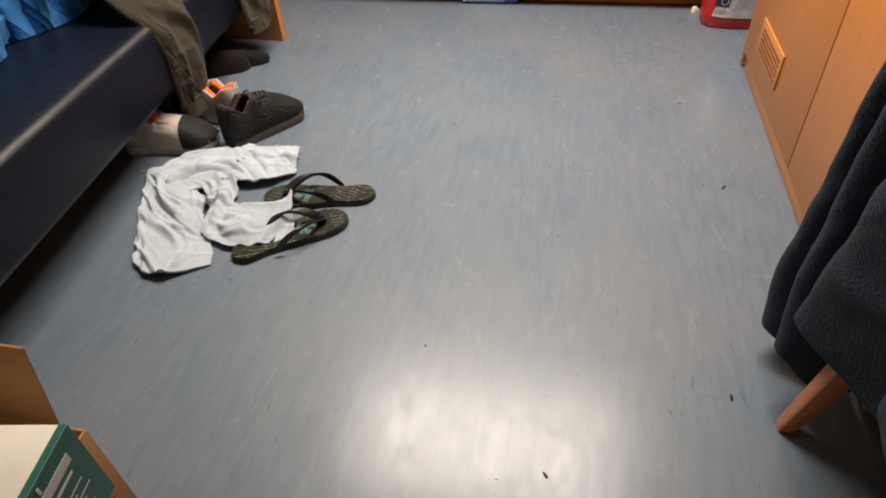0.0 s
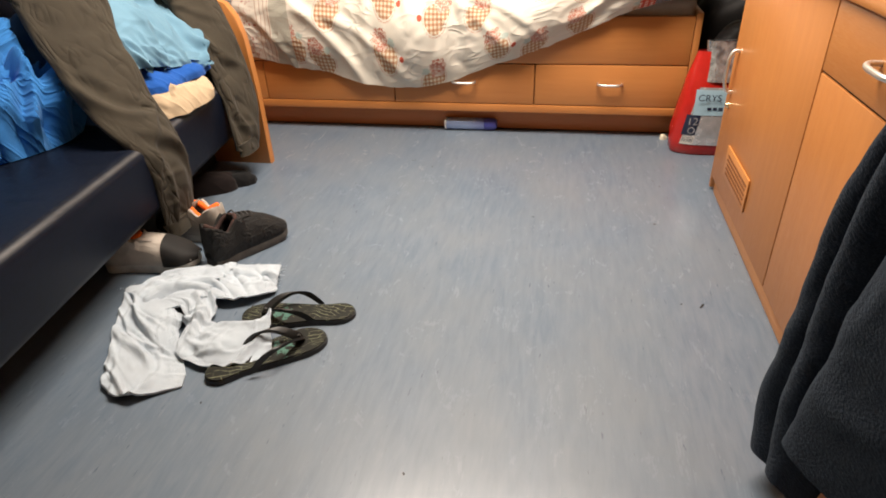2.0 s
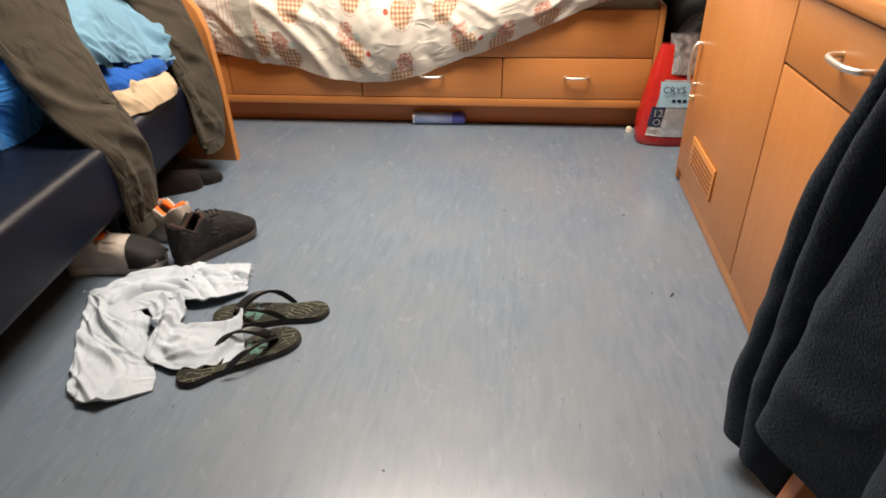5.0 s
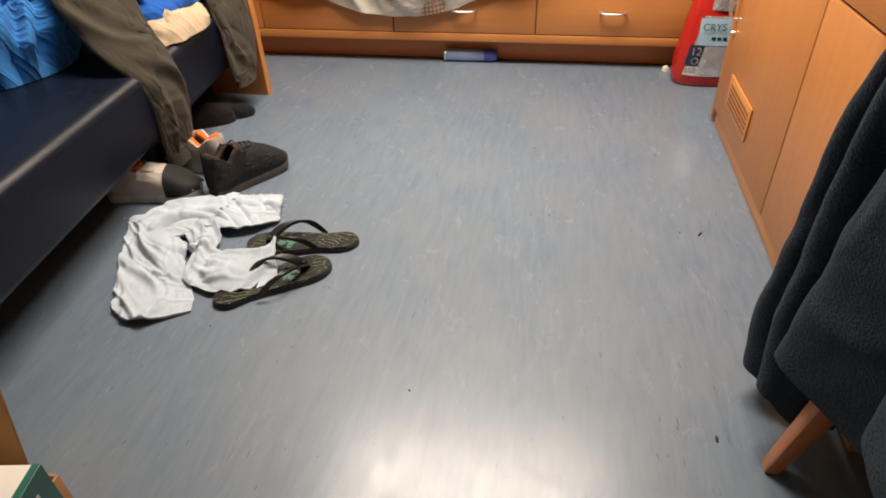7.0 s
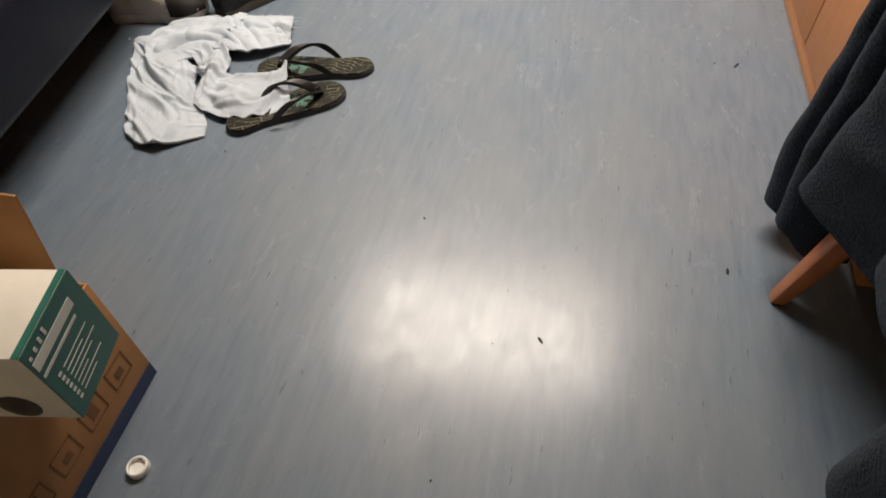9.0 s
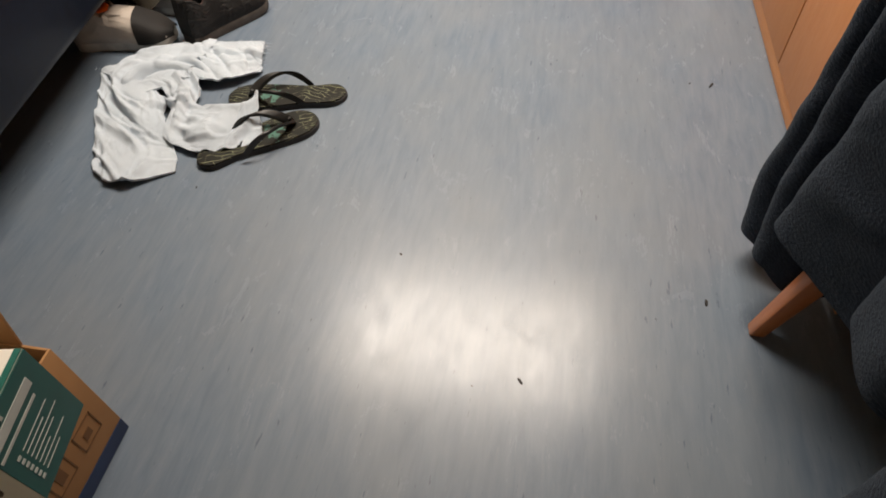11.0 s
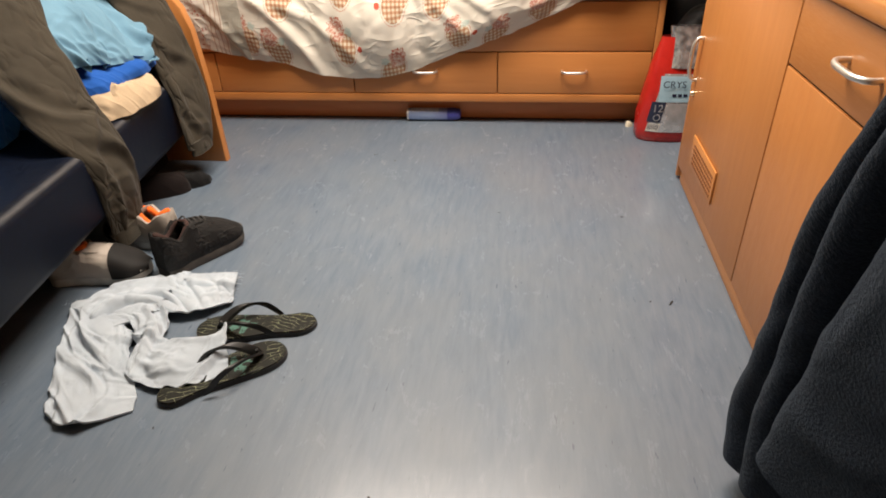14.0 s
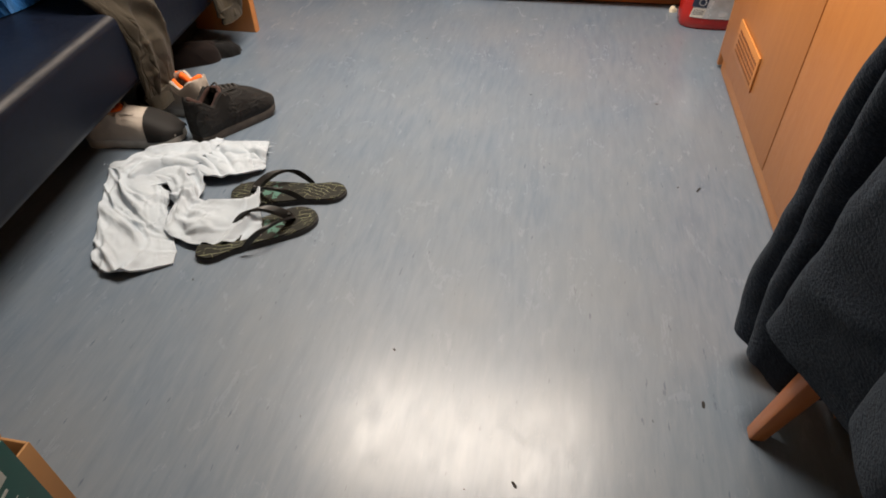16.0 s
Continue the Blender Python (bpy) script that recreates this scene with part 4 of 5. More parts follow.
tagged(part("dark_slipper", heap(-1.06, 2.20, 0.0, 0.11, 0.05, 0.07, [(0.012, 12, 1)], 53.0, 24, 48, flat=2.8, turn=30), cloth("dark_red_brown", (0.008, 0.004, 0.0035))), "dark red-brown slipper in the shade under the sofa", "slipper")

# ---------------------------------------------------------------- towel and flip-flops
n = Nodes("white_terry", 0.95, spec=0.15)
uvt = n.coords("UV")
rib = n.noise(n.mapped(uvt, (1, 2.2, 1)), 420.0, 2)
n.base(n.mix(n.grey(n.noise(n.coords(), 14.0, 4), 0.3, 0.75), (0.49, 0.555, 0.62), (0.60, 0.675, 0.745)))
n.set(n.b, "Sheen Weight", 0.3)
wrinkled(n, rib, 3.2, 0.32, 2.2)
M_TERRY = n.m
WT = [(0.022, 7.0, 0.6), (0.008, 15.0, 0.5)]
H1, H2, H3 = 0.016, 0.030, 0.022
t1 = sheet([[(-0.980, 1.525, 0.012), (-0.90, 1.50, 0.022), (-0.82, 1.475, 0.020), (-0.745, 1.435, 0.018)],
            [(-0.935, 1.42, 0.010), (-0.87, 1.41, 0.018), (-0.80, 1.405, 0.024), (-0.735, 1.385, 0.012)],
            [(-0.885, 1.32, 0.010), (-0.82, 1.32, 0.016), (-0.755, 1.315, 0.022), (-0.690, 1.315, 0.010)],
            [(-0.845, 1.235, 0.010), (-0.785, 1.235, 0.020), (-0.715, 1.24, 0.016), (-0.640, 1.25, 0.010)],
            [(-0.805, 1.17, 0.016), (-0.76, 1.145, 0.026), (-0.705, 1.14, 0.020), (-0.622, 1.203, 0.008)]], 110, 84, WT, 0.005, 61.0, 0.005, 0.001, cr=[(12, 0.013, 0.010, 0.20, 25, 35), (18, 0.0045, 0.006, 0.09, 45, 60)])
t2 = sheet([[(-0.985, 1.53, 0.010), (-0.94, 1.50, 0.022), (-0.89, 1.46, 0.022), (-0.83, 1.43, 0.020)],
            [(-0.935, 1.60, 0.012), (-0.89, 1.56, 0.028), (-0.84, 1.52, 0.034), (-0.765, 1.475, 0.024)],
            [(-0.807, 1.672, 0.012), (-0.785, 1.62, 0.026), (-0.75, 1.565, 0.036), (-0.695, 1.512, 0.022)],
            [(-0.69, 1.702, 0.010), (-0.68, 1.65, 0.024), (-0.66, 1.585, 0.030), (-0.635, 1.512, 0.020)],
            [(-0.60, 1.716, 0.008), (-0.595, 1.67, 0.016), (-0.58, 1.62, 0.022), (-0.555, 1.565, 0.014)],
            [(-0.565, 1.718, 0.006), (-0.555, 1.68, 0.010), (-0.545, 1.64, 0.012), (-0.538, 1.595, 0.008)]], 120, 70, WT, 0.005, 67.0, 0.005, 0.003, cr=[(12, 0.013, 0.010, 0.20, 25, 35), (18, 0.0045, 0.006, 0.09, 45, 60)])
t3 = sheet([[(-0.805, 1.50, 0.024), (-0.745, 1.52, 0.036), (-0.685, 1.515, 0.026)],
            [(-0.755, 1.45, 0.022), (-0.715, 1.46, 0.042), (-0.672, 1.462, 0.022)],
            [(-0.722, 1.40, 0.016), (-0.690, 1.405, 0.044), (-0.650, 1.408, 0.022)],
            [(-0.695, 1.31, 0.014), (-0.655, 1.345, 0.040), (-0.615, 1.397, 0.026)],
            [(-0.625, 1.262, 0.012), (-0.600, 1.325, 0.038), (-0.570, 1.412, 0.030)],
            [(-0.530, 1.270, 0.014), (-0.530, 1.345, 0.030), (-0.520, 1.428, 0.044)],
            [(-0.450, 1.313, 0.018), (-0.472, 1.37, 0.034), (-0.500, 1.442, 0.062)]], 120, 56, [(0.018, 9.0, 0.6)], 0.005, 63.0, 0.004, 0.012, cr=[(12, 0.013, 0.010, 0.20, 25, 35), (18, 0.0045, 0.006, 0.09, 45, 60)])
towel = tagged(part("towel", merged(*(([(x + 0.034 - 0.03 * max(0.0, min(1.0, (y - 1.45) / 0.2)) * (x > -0.72), y, z) for x, y, z in cl[0]], cl[1], cl[2]) for cl in (t1, t2, t3))), M_TERRY), "crumpled white terry towel lying on the floor, frayed at one edge", "towel")
rnd = random.Random(17)
fr = bmesh.new()
for p, q, many, out in (((-0.567, 1.716, 0.010), (-0.540, 1.60, 0.010), 40, (1, 0.25)), ((-0.567, 1.716, 0.010), (-0.69, 1.700, 0.012), 40, (0.1, 1)), ((-0.70, 1.698, 0.012), (-0.98, 1.53, 0.012), 56, (-0.4, 1))):
    for k in range(many):
        s = (k + rnd.random()) / many
        x, y, z = (a + (e - a) * s for a, e in zip(p, q))
        ln, tw, w = rnd.uniform(0.006, 0.022), rnd.uniform(-0.5, 0.5), 0.0009
        dx, dy = (out[0] + tw) * ln, (out[1] + rnd.uniform(-0.4, 0.4)) * ln
        vs = [fr.verts.new(c3) for c3 in ((x - w, y + w, z), (x + w, y - w, z), (x, y, z + 2 * w), (x + dx, y + dy, rnd.uniform(0.002, 0.012)))]
        for t3i in ((0, 1, 3), (1, 2, 3), (2, 0, 3)):
            fr.faces.new([vs[q3] for q3 in t3i])
part("fringe", fr, M_TERRY, towel, "frayed white threads")


def flip_flop(at, rz, seed, label):
    e = thing("flip_flop", label, "flip-flop", at, rz, "pair of flip-flops")
    L = 0.30
    pts = outline([(0.0, 0.0), (0.03, 0.036), (0.11, 0.038), (0.20, 0.050), (0.265, 0.046), (0.298, 0.012), (0.292, -0.024), (0.25, -0.047), (0.17, -0.042), (0.09, -0.032), (0.025, -0.034)], 60)
    part("sole", slab(pts, 0.0, 0.013, 0.003), M_BLACK, e)
    inner = [(0.15 + (p[0] - 0.15) * 0.985, p[1] * 0.97) for p in pts]
    nn = Nodes("printed_footbed", 0.7, spec=0.2)
    c = nn.coords()
    a = nn.t.nodes.new("ShaderNodeTexBrick")
    nn.set(a, "Vector", nn.mapped(nn.vec(nn.math("ADD", nn.xyz(c)[0], nn.grey(nn.noise(c, 22.0, 1), 0.2, 0.8, -0.014, 0.014)), nn.math("ADD", nn.xyz(c)[1], nn.grey(nn.noise(c, 15.0, 1), 0.2, 0.8, -0.018, 0.018)), 0.0), (1, 1, 1), (seed * 0.37, seed * 0.11, 0), (0, 0, 8)))
    for key, val in (("Color1", (0.014, 0.014, 0.011)), ("Color2", (0.020, 0.020, 0.016)), ("Mortar", (0.24, 0.25, 0.15)), ("Scale", 17.0), ("Mortar Size", 0.008), ("Bias", 0.0), ("Brick Width", 0.72), ("Row Height", 0.17)):
        nn.set(a, key, val)
    worn = nn.grey(nn.noise(c, 32.0, 4), 0.45, 0.55)
    col = nn.mix(worn, (0.016, 0.016, 0.013), a.outputs[0])
    sp = nn.xyz(nn.mapped(c, (1, 1, 1)))
    d = nn.math("ADD", nn.math("ABSOLUTE", nn.math("SUBTRACT", sp[0], 0.185)), nn.math("ABSOLUTE", sp[1]))
    spot = nn.math("LESS_THAN", nn.math("ADD", d, nn.grey(nn.noise(c, 60.0, 3), 0.3, 0.7, -0.03, 0.03)), 0.024)
    nn.base(nn.mix(spot, col, (0.07, 0.15, 0.12)))
    part("footbed", slab(inner, 0.0135, 0.017, 0.001), nn.m, e, "black footbed printed with yellow-green lines")
    for s in (1, -1):
        v, f = [], []
        path = [(0.235, 0.004, 0.017), (0.225, s * 0.012, 0.034), (0.185, s * 0.034, 0.052), (0.135, s * 0.046, 0.046), (0.095, s * 0.044, 0.012)]
        uv, nu = [], 26
        for i in range(nu):
            p = catmull(path, i / (nu - 1))
            w = 0.006 + 0.010 * math.sin(math.pi * min(1, 0.15 + i / (nu - 1) * 0.85))
            for dx, dz in ((-w, -0.0045), (-w * 0.75, 0.003), (w * 0.75, 0.003), (w, -0.0045)):
                v.append((p[0] + dx, p[1], p[2] + dz))
                uv.append((i, dx))
        for i in range(nu - 1):
            for k in range(4):
                f.append((i * 4 + k, i * 4 + (k + 1) % 4, (i + 1) * 4 + (k + 1) % 4, (i + 1) * 4 + k))
        f += [(3, 2, 1, 0), tuple((nu - 1) * 4 + k for k in range(4))]
        part("strap", (v, f, uv), plain("black_rubber_strap", (0.02, 0.019, 0.018), 0.42), e)
    part("toe_post", rod([(0.235, 0.003, 0.012), (0.236, 0.003, 0.024), (0.233, 0.003, 0.036)], 0.004, 8, 8), M_BLACK, e)
    return e


flip_flop((-0.270, 1.522, 0.0), 191.0, 1.0, "black printed rubber flip-flop on the floor")
flip_flop((-0.545, 1.228, 0.0), 40.5, 2.0, "black printed rubber flip-flop, partly under a towel")

# ---------------------------------------------------------------- spray can against the plinth
n = Nodes("blue_printed_can", 0.28, 0.35)
c = n.coords()
x, y, z = n.xyz(c)
ang = n.math("ARCTAN2", y, x)
base = n.ramp(n.grey(z, 0.0, 0.2), [(0.0, (0.22, 0.29, 0.48)), (0.5, (0.28, 0.36, 0.56)), (1.0, (0.17, 0.19, 0.44))])
rows = n.math("GREATER_THAN", n.math("FRACT", n.math("MULTIPLY", ang, 7.0)), 0.55)
bits = n.math("GREATER_THAN", n.noise(n.vec(n.math("MULTIPLY", z, 130.0), n.math("FLOOR", n.math("MULTIPLY", ang, 7.0)), 0.0), 1.0, 1), 0.46)
zone = n.math("MULTIPLY", n.math("GREATER_THAN", z, 0.012), n.math("LESS_THAN", n.math("ABSOLUTE", n.math("SUBTRACT", ang, -0.4)), 0.95))
zone = n.math("MULTIPLY", zone, n.math("LESS_THAN", z, 0.14))
n.base(n.mix(n.math("MULTIPLY", n.math("MULTIPLY", rows, bits), zone), base, (0.62, 0.66, 0.72)))
can = thing("spray_can", "blue aerosol spray can lying against the bunk plinth", "spray can")
can.matrix_basis = pose(-0.283, BF + 0.049, 0.0277, 0, 90, 1) @ pose(0, 0, 0, 0, 0, 200)
part("body", lathe([(0.022, 0.0), (0.026, 0.002), (0.0268, 0.006), (0.0262, 0.009), (0.0265, 0.012), (0.0265, 0.172), (0.025, 0.178), (0.023, 0.182)], 40), n.m, can)
part("rim", lathe([(0.0225, -0.001), (0.0272, 0.0005), (0.0275, 0.004), (0.0268, 0.0075), (0.0225, 0.0075)], 40), M_METAL, can, "bright metal rim")
part("cap", lathe([(0.0262, 0.1785), (0.0270, 0.180), (0.0270, 0.205), (0.0250, 0.222), (0.0200, 0.233), (0.012, 0.236)], 40), plain("dark_blue_cap", (0.055, 0.06, 0.30), 0.35), can, "dark violet-blue plastic cap")

# ---------------------------------------------------------------- dresser and worktop
FX = 0.765
dresser = thing("dresser", "cherry wood cabinet with doors, a drawer and metal handles", "cabinet", (0, 0, 0))
part("carcass", block(FX + 0.022, X1 - 0.004, 1.004, 2.412, 0.052, 0.757, 0.002), M_WOODZ, dresser)
part("plinth", block(FX + 0.012, X1 - 0.02, 1.02, 2.40, 0.0, 0.051, 0.001), M_EDGE, dresser)
part("side_panel", block(FX + 0.001, X1 - 0.003, 2.4135, 2.432, 0.010, 0.757, 0.003), M_WOODZ, dresser)
dl = part("door", block(FX, FX + 0.02, 1.7125, 2.4115, 0.0545, 0.754, 0.003), M_WOODZ, dresser)
part("door", block(FX, FX + 0.02, 1.008, 1.7075, 0.0545, 0.6065, 0.003), M_WOODZ, dresser)
dw = part("drawer", block(FX, FX + 0.02, 1.008, 1.7075, 0.6115, 0.754, 0.003), M_WOODY, dresser)
part("shadow_gap", block(FX + 0.006, FX + 0.0215, 1.01, 2.41, 0.0555, 0.7565, 0), M_DARKGAP, dresser)
bow_handle(dw, FX, 1.402, 0.688, "y", 0.115, 0.033, (-1, 0, 0), 0.0058)
part("lock", lathe([(0.0, 0.0), (0.010, 0.0), (0.010, 0.004), (0.007, 0.006)], 20, m=pose(FX, 1.272, 0.708, 0, -90, 0)), M_BRASS, dw, "small metal lock")
bow_handle(dl, FX, 2.372, 0.43, "z", 0.128, 0.027, (-1, 0, 0), 0.0058)
part("lock", lathe([(0.0, 0.0), (0.009, 0.0), (0.009, 0.004), (0.0065, 0.012)], 20, m=pose(FX, 2.372, 0.322, 0, -90, 0)), M_BRASS, dl, "small metal lock")
# louvred vent set into the door
M_SLOT = plain("shaded_slot", (0.26, 0.10, 0.034), 0.7)
vf = part("vent", block(FX - 0.006, FX - 0.0005, 1.985, 2.262, 0.128, 0.228, 0.002), M_EDGE, dl, "slotted wooden vent grille")
cells = [(2.000 + 0.0182 * i + 0.003 * (r % 2), 0.143 + 0.0145 * r) for r in range(5) for i in range(13)]
for cy, cz in cells:
    part("slot", block(FX - 0.0078, FX - 0.0062, cy, cy + 0.0112, cz, cz + 0.0075, 0), M_SLOT, vf, smooth=False)

desktop = thing("worktop", "cherry wood worktop with rounded edge on the cabinet", "worktop")
part("board", slab([(0.7665, 0.16), (0.7665, 2.4405), (X1 - 0.003, 2.4405), (X1 - 0.003, 0.16)], 0.759, 0.7945, 0.003), M_EDGE, desktop)
bm = block(0.748, 0.766, 0.16, 2.442, 0.758, 0.795, 0)
bmesh.ops.bevel(bm, geom=[e for e in bm.edges if all(v.co.x < 0.75 for v in e.verts)], offset=0.014, segments=5, affect="EDGES", profile=0.5)
part("nosing", bm, M_EDGE, desktop, "rounded wooden front edge")
tagged(part("desk_end_panel", block(0.80, X1 - 0.003, 0.165, 0.19, 0.0, 0.758, 0.003), M_WOODZ), "cherry wood panel under the desk end", "desk panel")

# mats and things on the worktop
n = Nodes("blue_woven_mat", 0.8)
c = n.coords()
ck = n.t.nodes.new("ShaderNodeTexChecker")
n.set(ck, "Vector", c)
n.set(ck, "Scale", 160.0)
n.set(ck, "Color1", (0.11, 0.19, 0.46))
n.set(ck, "Color2", (0.20, 0.30, 0.58))
n.base(ck.outputs[0])
n.bump(ck.outputs["Fac"], 0.5, 0.001)
M_MAT = n.m
tagged(part("place_mat", slab([(0.945, 2.34), (1.30, 2.30), (1.28, 1.55), (1.06, 1.33), (0.862, 1.42), (0.93, 1.97)], 0.7955, 0.798, 0.0006), M_MAT), "blue woven place mat on the worktop", "place mat")
tagged(part("place_mat", slab([(0.762, 1.275), (0.90, 1.31), (1.20, 1.05), (0.80, 0.80), (0.765, 1.10)], 0.7955, 0.798, 0.0006), M_MAT), "blue woven place mat on the worktop edge", "place mat")
M_WHITE = plain("white_plastic", (0.75, 0.75, 0.72), 0.35, vary=0.04)
tub = thing("white_tub", "white plastic tub on the worktop mat", "tub", (1.02, 2.25, 0.7985))
part("body", lathe([(0.056, 0.0), (0.060, 0.003), (0.054, 0.06), (0.052, 0.15), (0.050, 0.152)], 32), M_WHITE, tub)
part("lid", lathe([(0.053, 0.1525), (0.055, 0.154), (0.055, 0.17), (0.05, 0.173)], 32), M_WHITE, tub)
mug = thing("travel_mug", "steel travel mug with a black top on the mat", "travel mug", (1.075, 1.99, 0.7985))
part("body", lathe([(0.038, 0.0), (0.042, 0.003), (0.042, 0.058), (0.041, 0.06)], 32), M_METAL, mug)
part("sleeve", lathe([(0.0415, 0.0605), (0.043, 0.062), (0.045, 0.16), (0.043, 0.163)], 32), M_BLACK, mug, "black plastic sleeve")
tagged(part("eraser", block(0.925, 0.955, 1.81, 1.865, 0.7985, 0.809, 0.004, 3), M_WHITE), "small white block on the place mat", "block")

# ---------------------------------------------------------------- between bunk and cabinet
M_DARKBAG = cloth("black_nylon", (0.012, 0.011, 0.011), 0.6, 300)
cs = thing("corner_shelf", "cherry wood corner shelf with a rounded edge", "shelf", (0, 0, 0))
part("board", slab([(X1 - 0.003, 2.62), (0.93, 2.62), (0.85, 2.64), (0.80, 2.70), (0.785, 2.78), (0.795, 2.86), (0.84, 2.93), (0.92, 2.98), (X1 - 0.003, 3.0)], 0.592, 0.628, 0.010), M_EDGE, cs)
part("panel", block(0.98, X1 - 0.003, 2.70, 2.722, 0.0, 0.591, 0.003), M_WOODZ, cs)
tagged(part("duffel_bag", heap(1.05, 3.42, 0.0, 0.28, 0.30, 0.62, [(0.06, 5, 1), (0.03, 14, 1)], 71.0, flat=4.0), M_DARKBAG), "black nylon duffel bag between bunk and wall", "bag")
tagged(part("dark_jacket", heap(0.96, 2.93, 0.0, 0.17, 0.11, 0.47, [(0.05, 6, 1), (0.02, 16, 1)], 73.0, flat=4.0), M_DARKBAG), "black jacket bunched on the floor behind the shelf", "jacket")

# cat litter style plastic sack, printed red and silver
sack = thing("plastic_sack", "red printed plastic sack, half open, with silver upper part", "sack", (0.806, 2.803, 0.0), 0)
M_RED = plain("glossy_red_plastic", (0.42, 0.016, 0.011), 0.22, vary=0.1)
n = Nodes("clear_silver_film", 0.16, 0.75)
n.base(n.mix(n.grey(n.noise(n.coords(), 30.0, 4, warp=1.0), 0.35, 0.65), (0.22, 0.22, 0.23), (0.75, 0.76, 0.78)))
n.bump(n.noise(n.coords(), 45.0, 3, warp=1.0), 0.6, 0.004)
M_FILM = n.m


def sack_ring(z, w, d, cx=0.0, cy=0.0, seed=0.0):
    out = []
    for k in range(48):
        a = 2 * math.pi * k / 48
        q = 1.0 / (abs(math.cos(a)) ** 3 + abs(math.sin(a)) ** 3) ** (1 / 3)
        o = 1 + 0.03 * noise.noise((math.cos(a) * 2, math.sin(a) * 2, z * 14 + seed)) + 0.02 * noise.noise((math.cos(a) * 6, math.sin(a) * 6, z * 30 + seed))
        out.append((cx + w / 2 * q * o * math.cos(a), cy + d / 2 * q * o * math.sin(a), z))
    return out


def tube_of(rings, cap=True):
    bm = bmesh.new()
    vs = [[bm.verts.new(p) for p in r] for r in rings]
    for a, b in zip(vs, vs[1:]):
        for k in range(48):
            bm.faces.new((a[k], a[(k + 1) % 48], b[(k + 1) % 48], b[k]))
    if cap:
        bm.faces.new(vs[0][::-1])
    return bm


lowr = [(0.0, .25, .125), (0.012, .268, .14), (0.05, .272, .145), (0.1, .268, .145), (0.15, .258, .14), (0.2, .242, .132), (0.25, .230, .122), (0.29, .214, .108), (0.33, .192, .085), (0.36, .176, .062), (0.395, .158, .042)]
part("lower_sack", tube_of([sack_ring(z, w, d) for z, w, d in lowr]), M_RED, sack)
upr = [(0.290, .212, .108), (0.33, .188, .084), (0.36, .172, .064), (0.39, .166, .045), (0.41, .172, .03), (0.432, .182, .022)]
part("crumpled_top", tube_of([sack_ring(z, w * 0.80 + 0.004, d + 0.010, 0.022, -0.002, 4.0) for z, w, d in upr], False), M_FILM, sack, "crumpled clear silver film")


def on_sack(name, x0, x1, z0, z1, m, lift=0.0015, skew=0.0, label=""):
    """A printed field that follows the front of the sack."""
    v, f, uv = [], [], []
    for i in range(9):
        for j in range(9):
            z = z0 + (z1 - z0) * j / 8
            x = x0 + (x1 - x0) * i / 8 + skew * (1 - j / 8)
            w = float(np.interp(z, [q[0] for q in lowr], [q[1] for q in lowr])) / 2
            d = float(np.interp(z, [q[0] for q in lowr], [q[2] for q in lowr])) / 2
            s = max(0.0, 1 - min(0.999, abs(x / w)) ** 3) ** (1 / 3)
            v.append((x, -d * s * 1.02 - lift, z))
            uv.append((x, z))
    for i in range(8):
        for j in range(8):
            a = i * 9 + j
            f.append((a, a + 9, a + 10, a + 1))
    return part(name, (v, f, uv), m, sack, label)


M_PALEB = plain("pale_blue_print", (0.30, 0.44, 0.52), 0.3)
M_NAVYP = plain("navy_print", (0.015, 0.02, 0.045), 0.3)
M_SILP = plain("silver_print", (0.55, 0.55, 0.56), 0.25, 0.5, 0.2)
on_sack("silver_field", -0.060, 0.115, 0.045, 0.27, M_SILP, 0.0012, -0.045)
on_sack("pale_blue_field", -0.072, 0.10, 0.165, 0.262, M_PALEB, 0.0028)
on_sack("navy_field", -0.093, -0.043, 0.085, 0.165, M_NAVYP, 0.0030, -0.012)
on_sack("barcode_field", -0.099, -0.053, 0.048, 0.080, plain("off_white_print", (0.66, 0.63, 0.58), 0.4), 0.0030, -0.006)
for k in range(9):
    on_sack("barcode_bar", -0.097 + 0.0046 * k, -0.0953 + 0.0046 * k, 0.056, 0.078, M_NAVYP, 0.0045, -0.004)


def words(text, size, at, m, parent, rot=(90, 0, 0), name="lettering"):
    cu = bpy.data.curves.new(name, "FONT")
    cu.body, cu.size, cu.extrude, cu.align_x = text, size, 0.0004, "CENTER"
    tmp = bpy.data.objects.new(name, cu)
    scene.collection.objects.link(tmp)
    me = bpy.data.meshes.new_from_object(tmp.evaluated_get(bpy.context.evaluated_depsgraph_get()))
    bpy.data.objects.remove(tmp)
    ob = new(name, me)
    ob.parent = parent
    ob.matrix_basis = pose(*at, *rot)
    me.materials.clear()
    me.materials.append(m)
    return ob


words("CRYS", 0.036, (-0.022, -0.0745, 0.222), M_NAVYP, sack)
words("12", 0.042, (-0.071, -0.0775, 0.128), M_SILP, sack)
for k in range(3):
    on_sack("print_bar", -0.025 + 0.02 * k, -0.010 + 0.02 * k, 0.186, 0.197, M_NAVYP, 0.0045)
bm = bmesh.new()
for k in range(24):
    a0, a1 = 2 * math.pi * k / 24, 2 * math.pi * (k + 1) / 24
    q = [bm.verts.new((-0.071 + r * math.cos(a), -0.0755, 0.105 + r * math.sin(a))) for a, r in ((a0, 0.010), (a1, 0.010), (a1, 0.0135), (a0, 0.0135))]
    bm.faces.new(q[::-1])
part("print_ring", bm, M_SILP, sack)

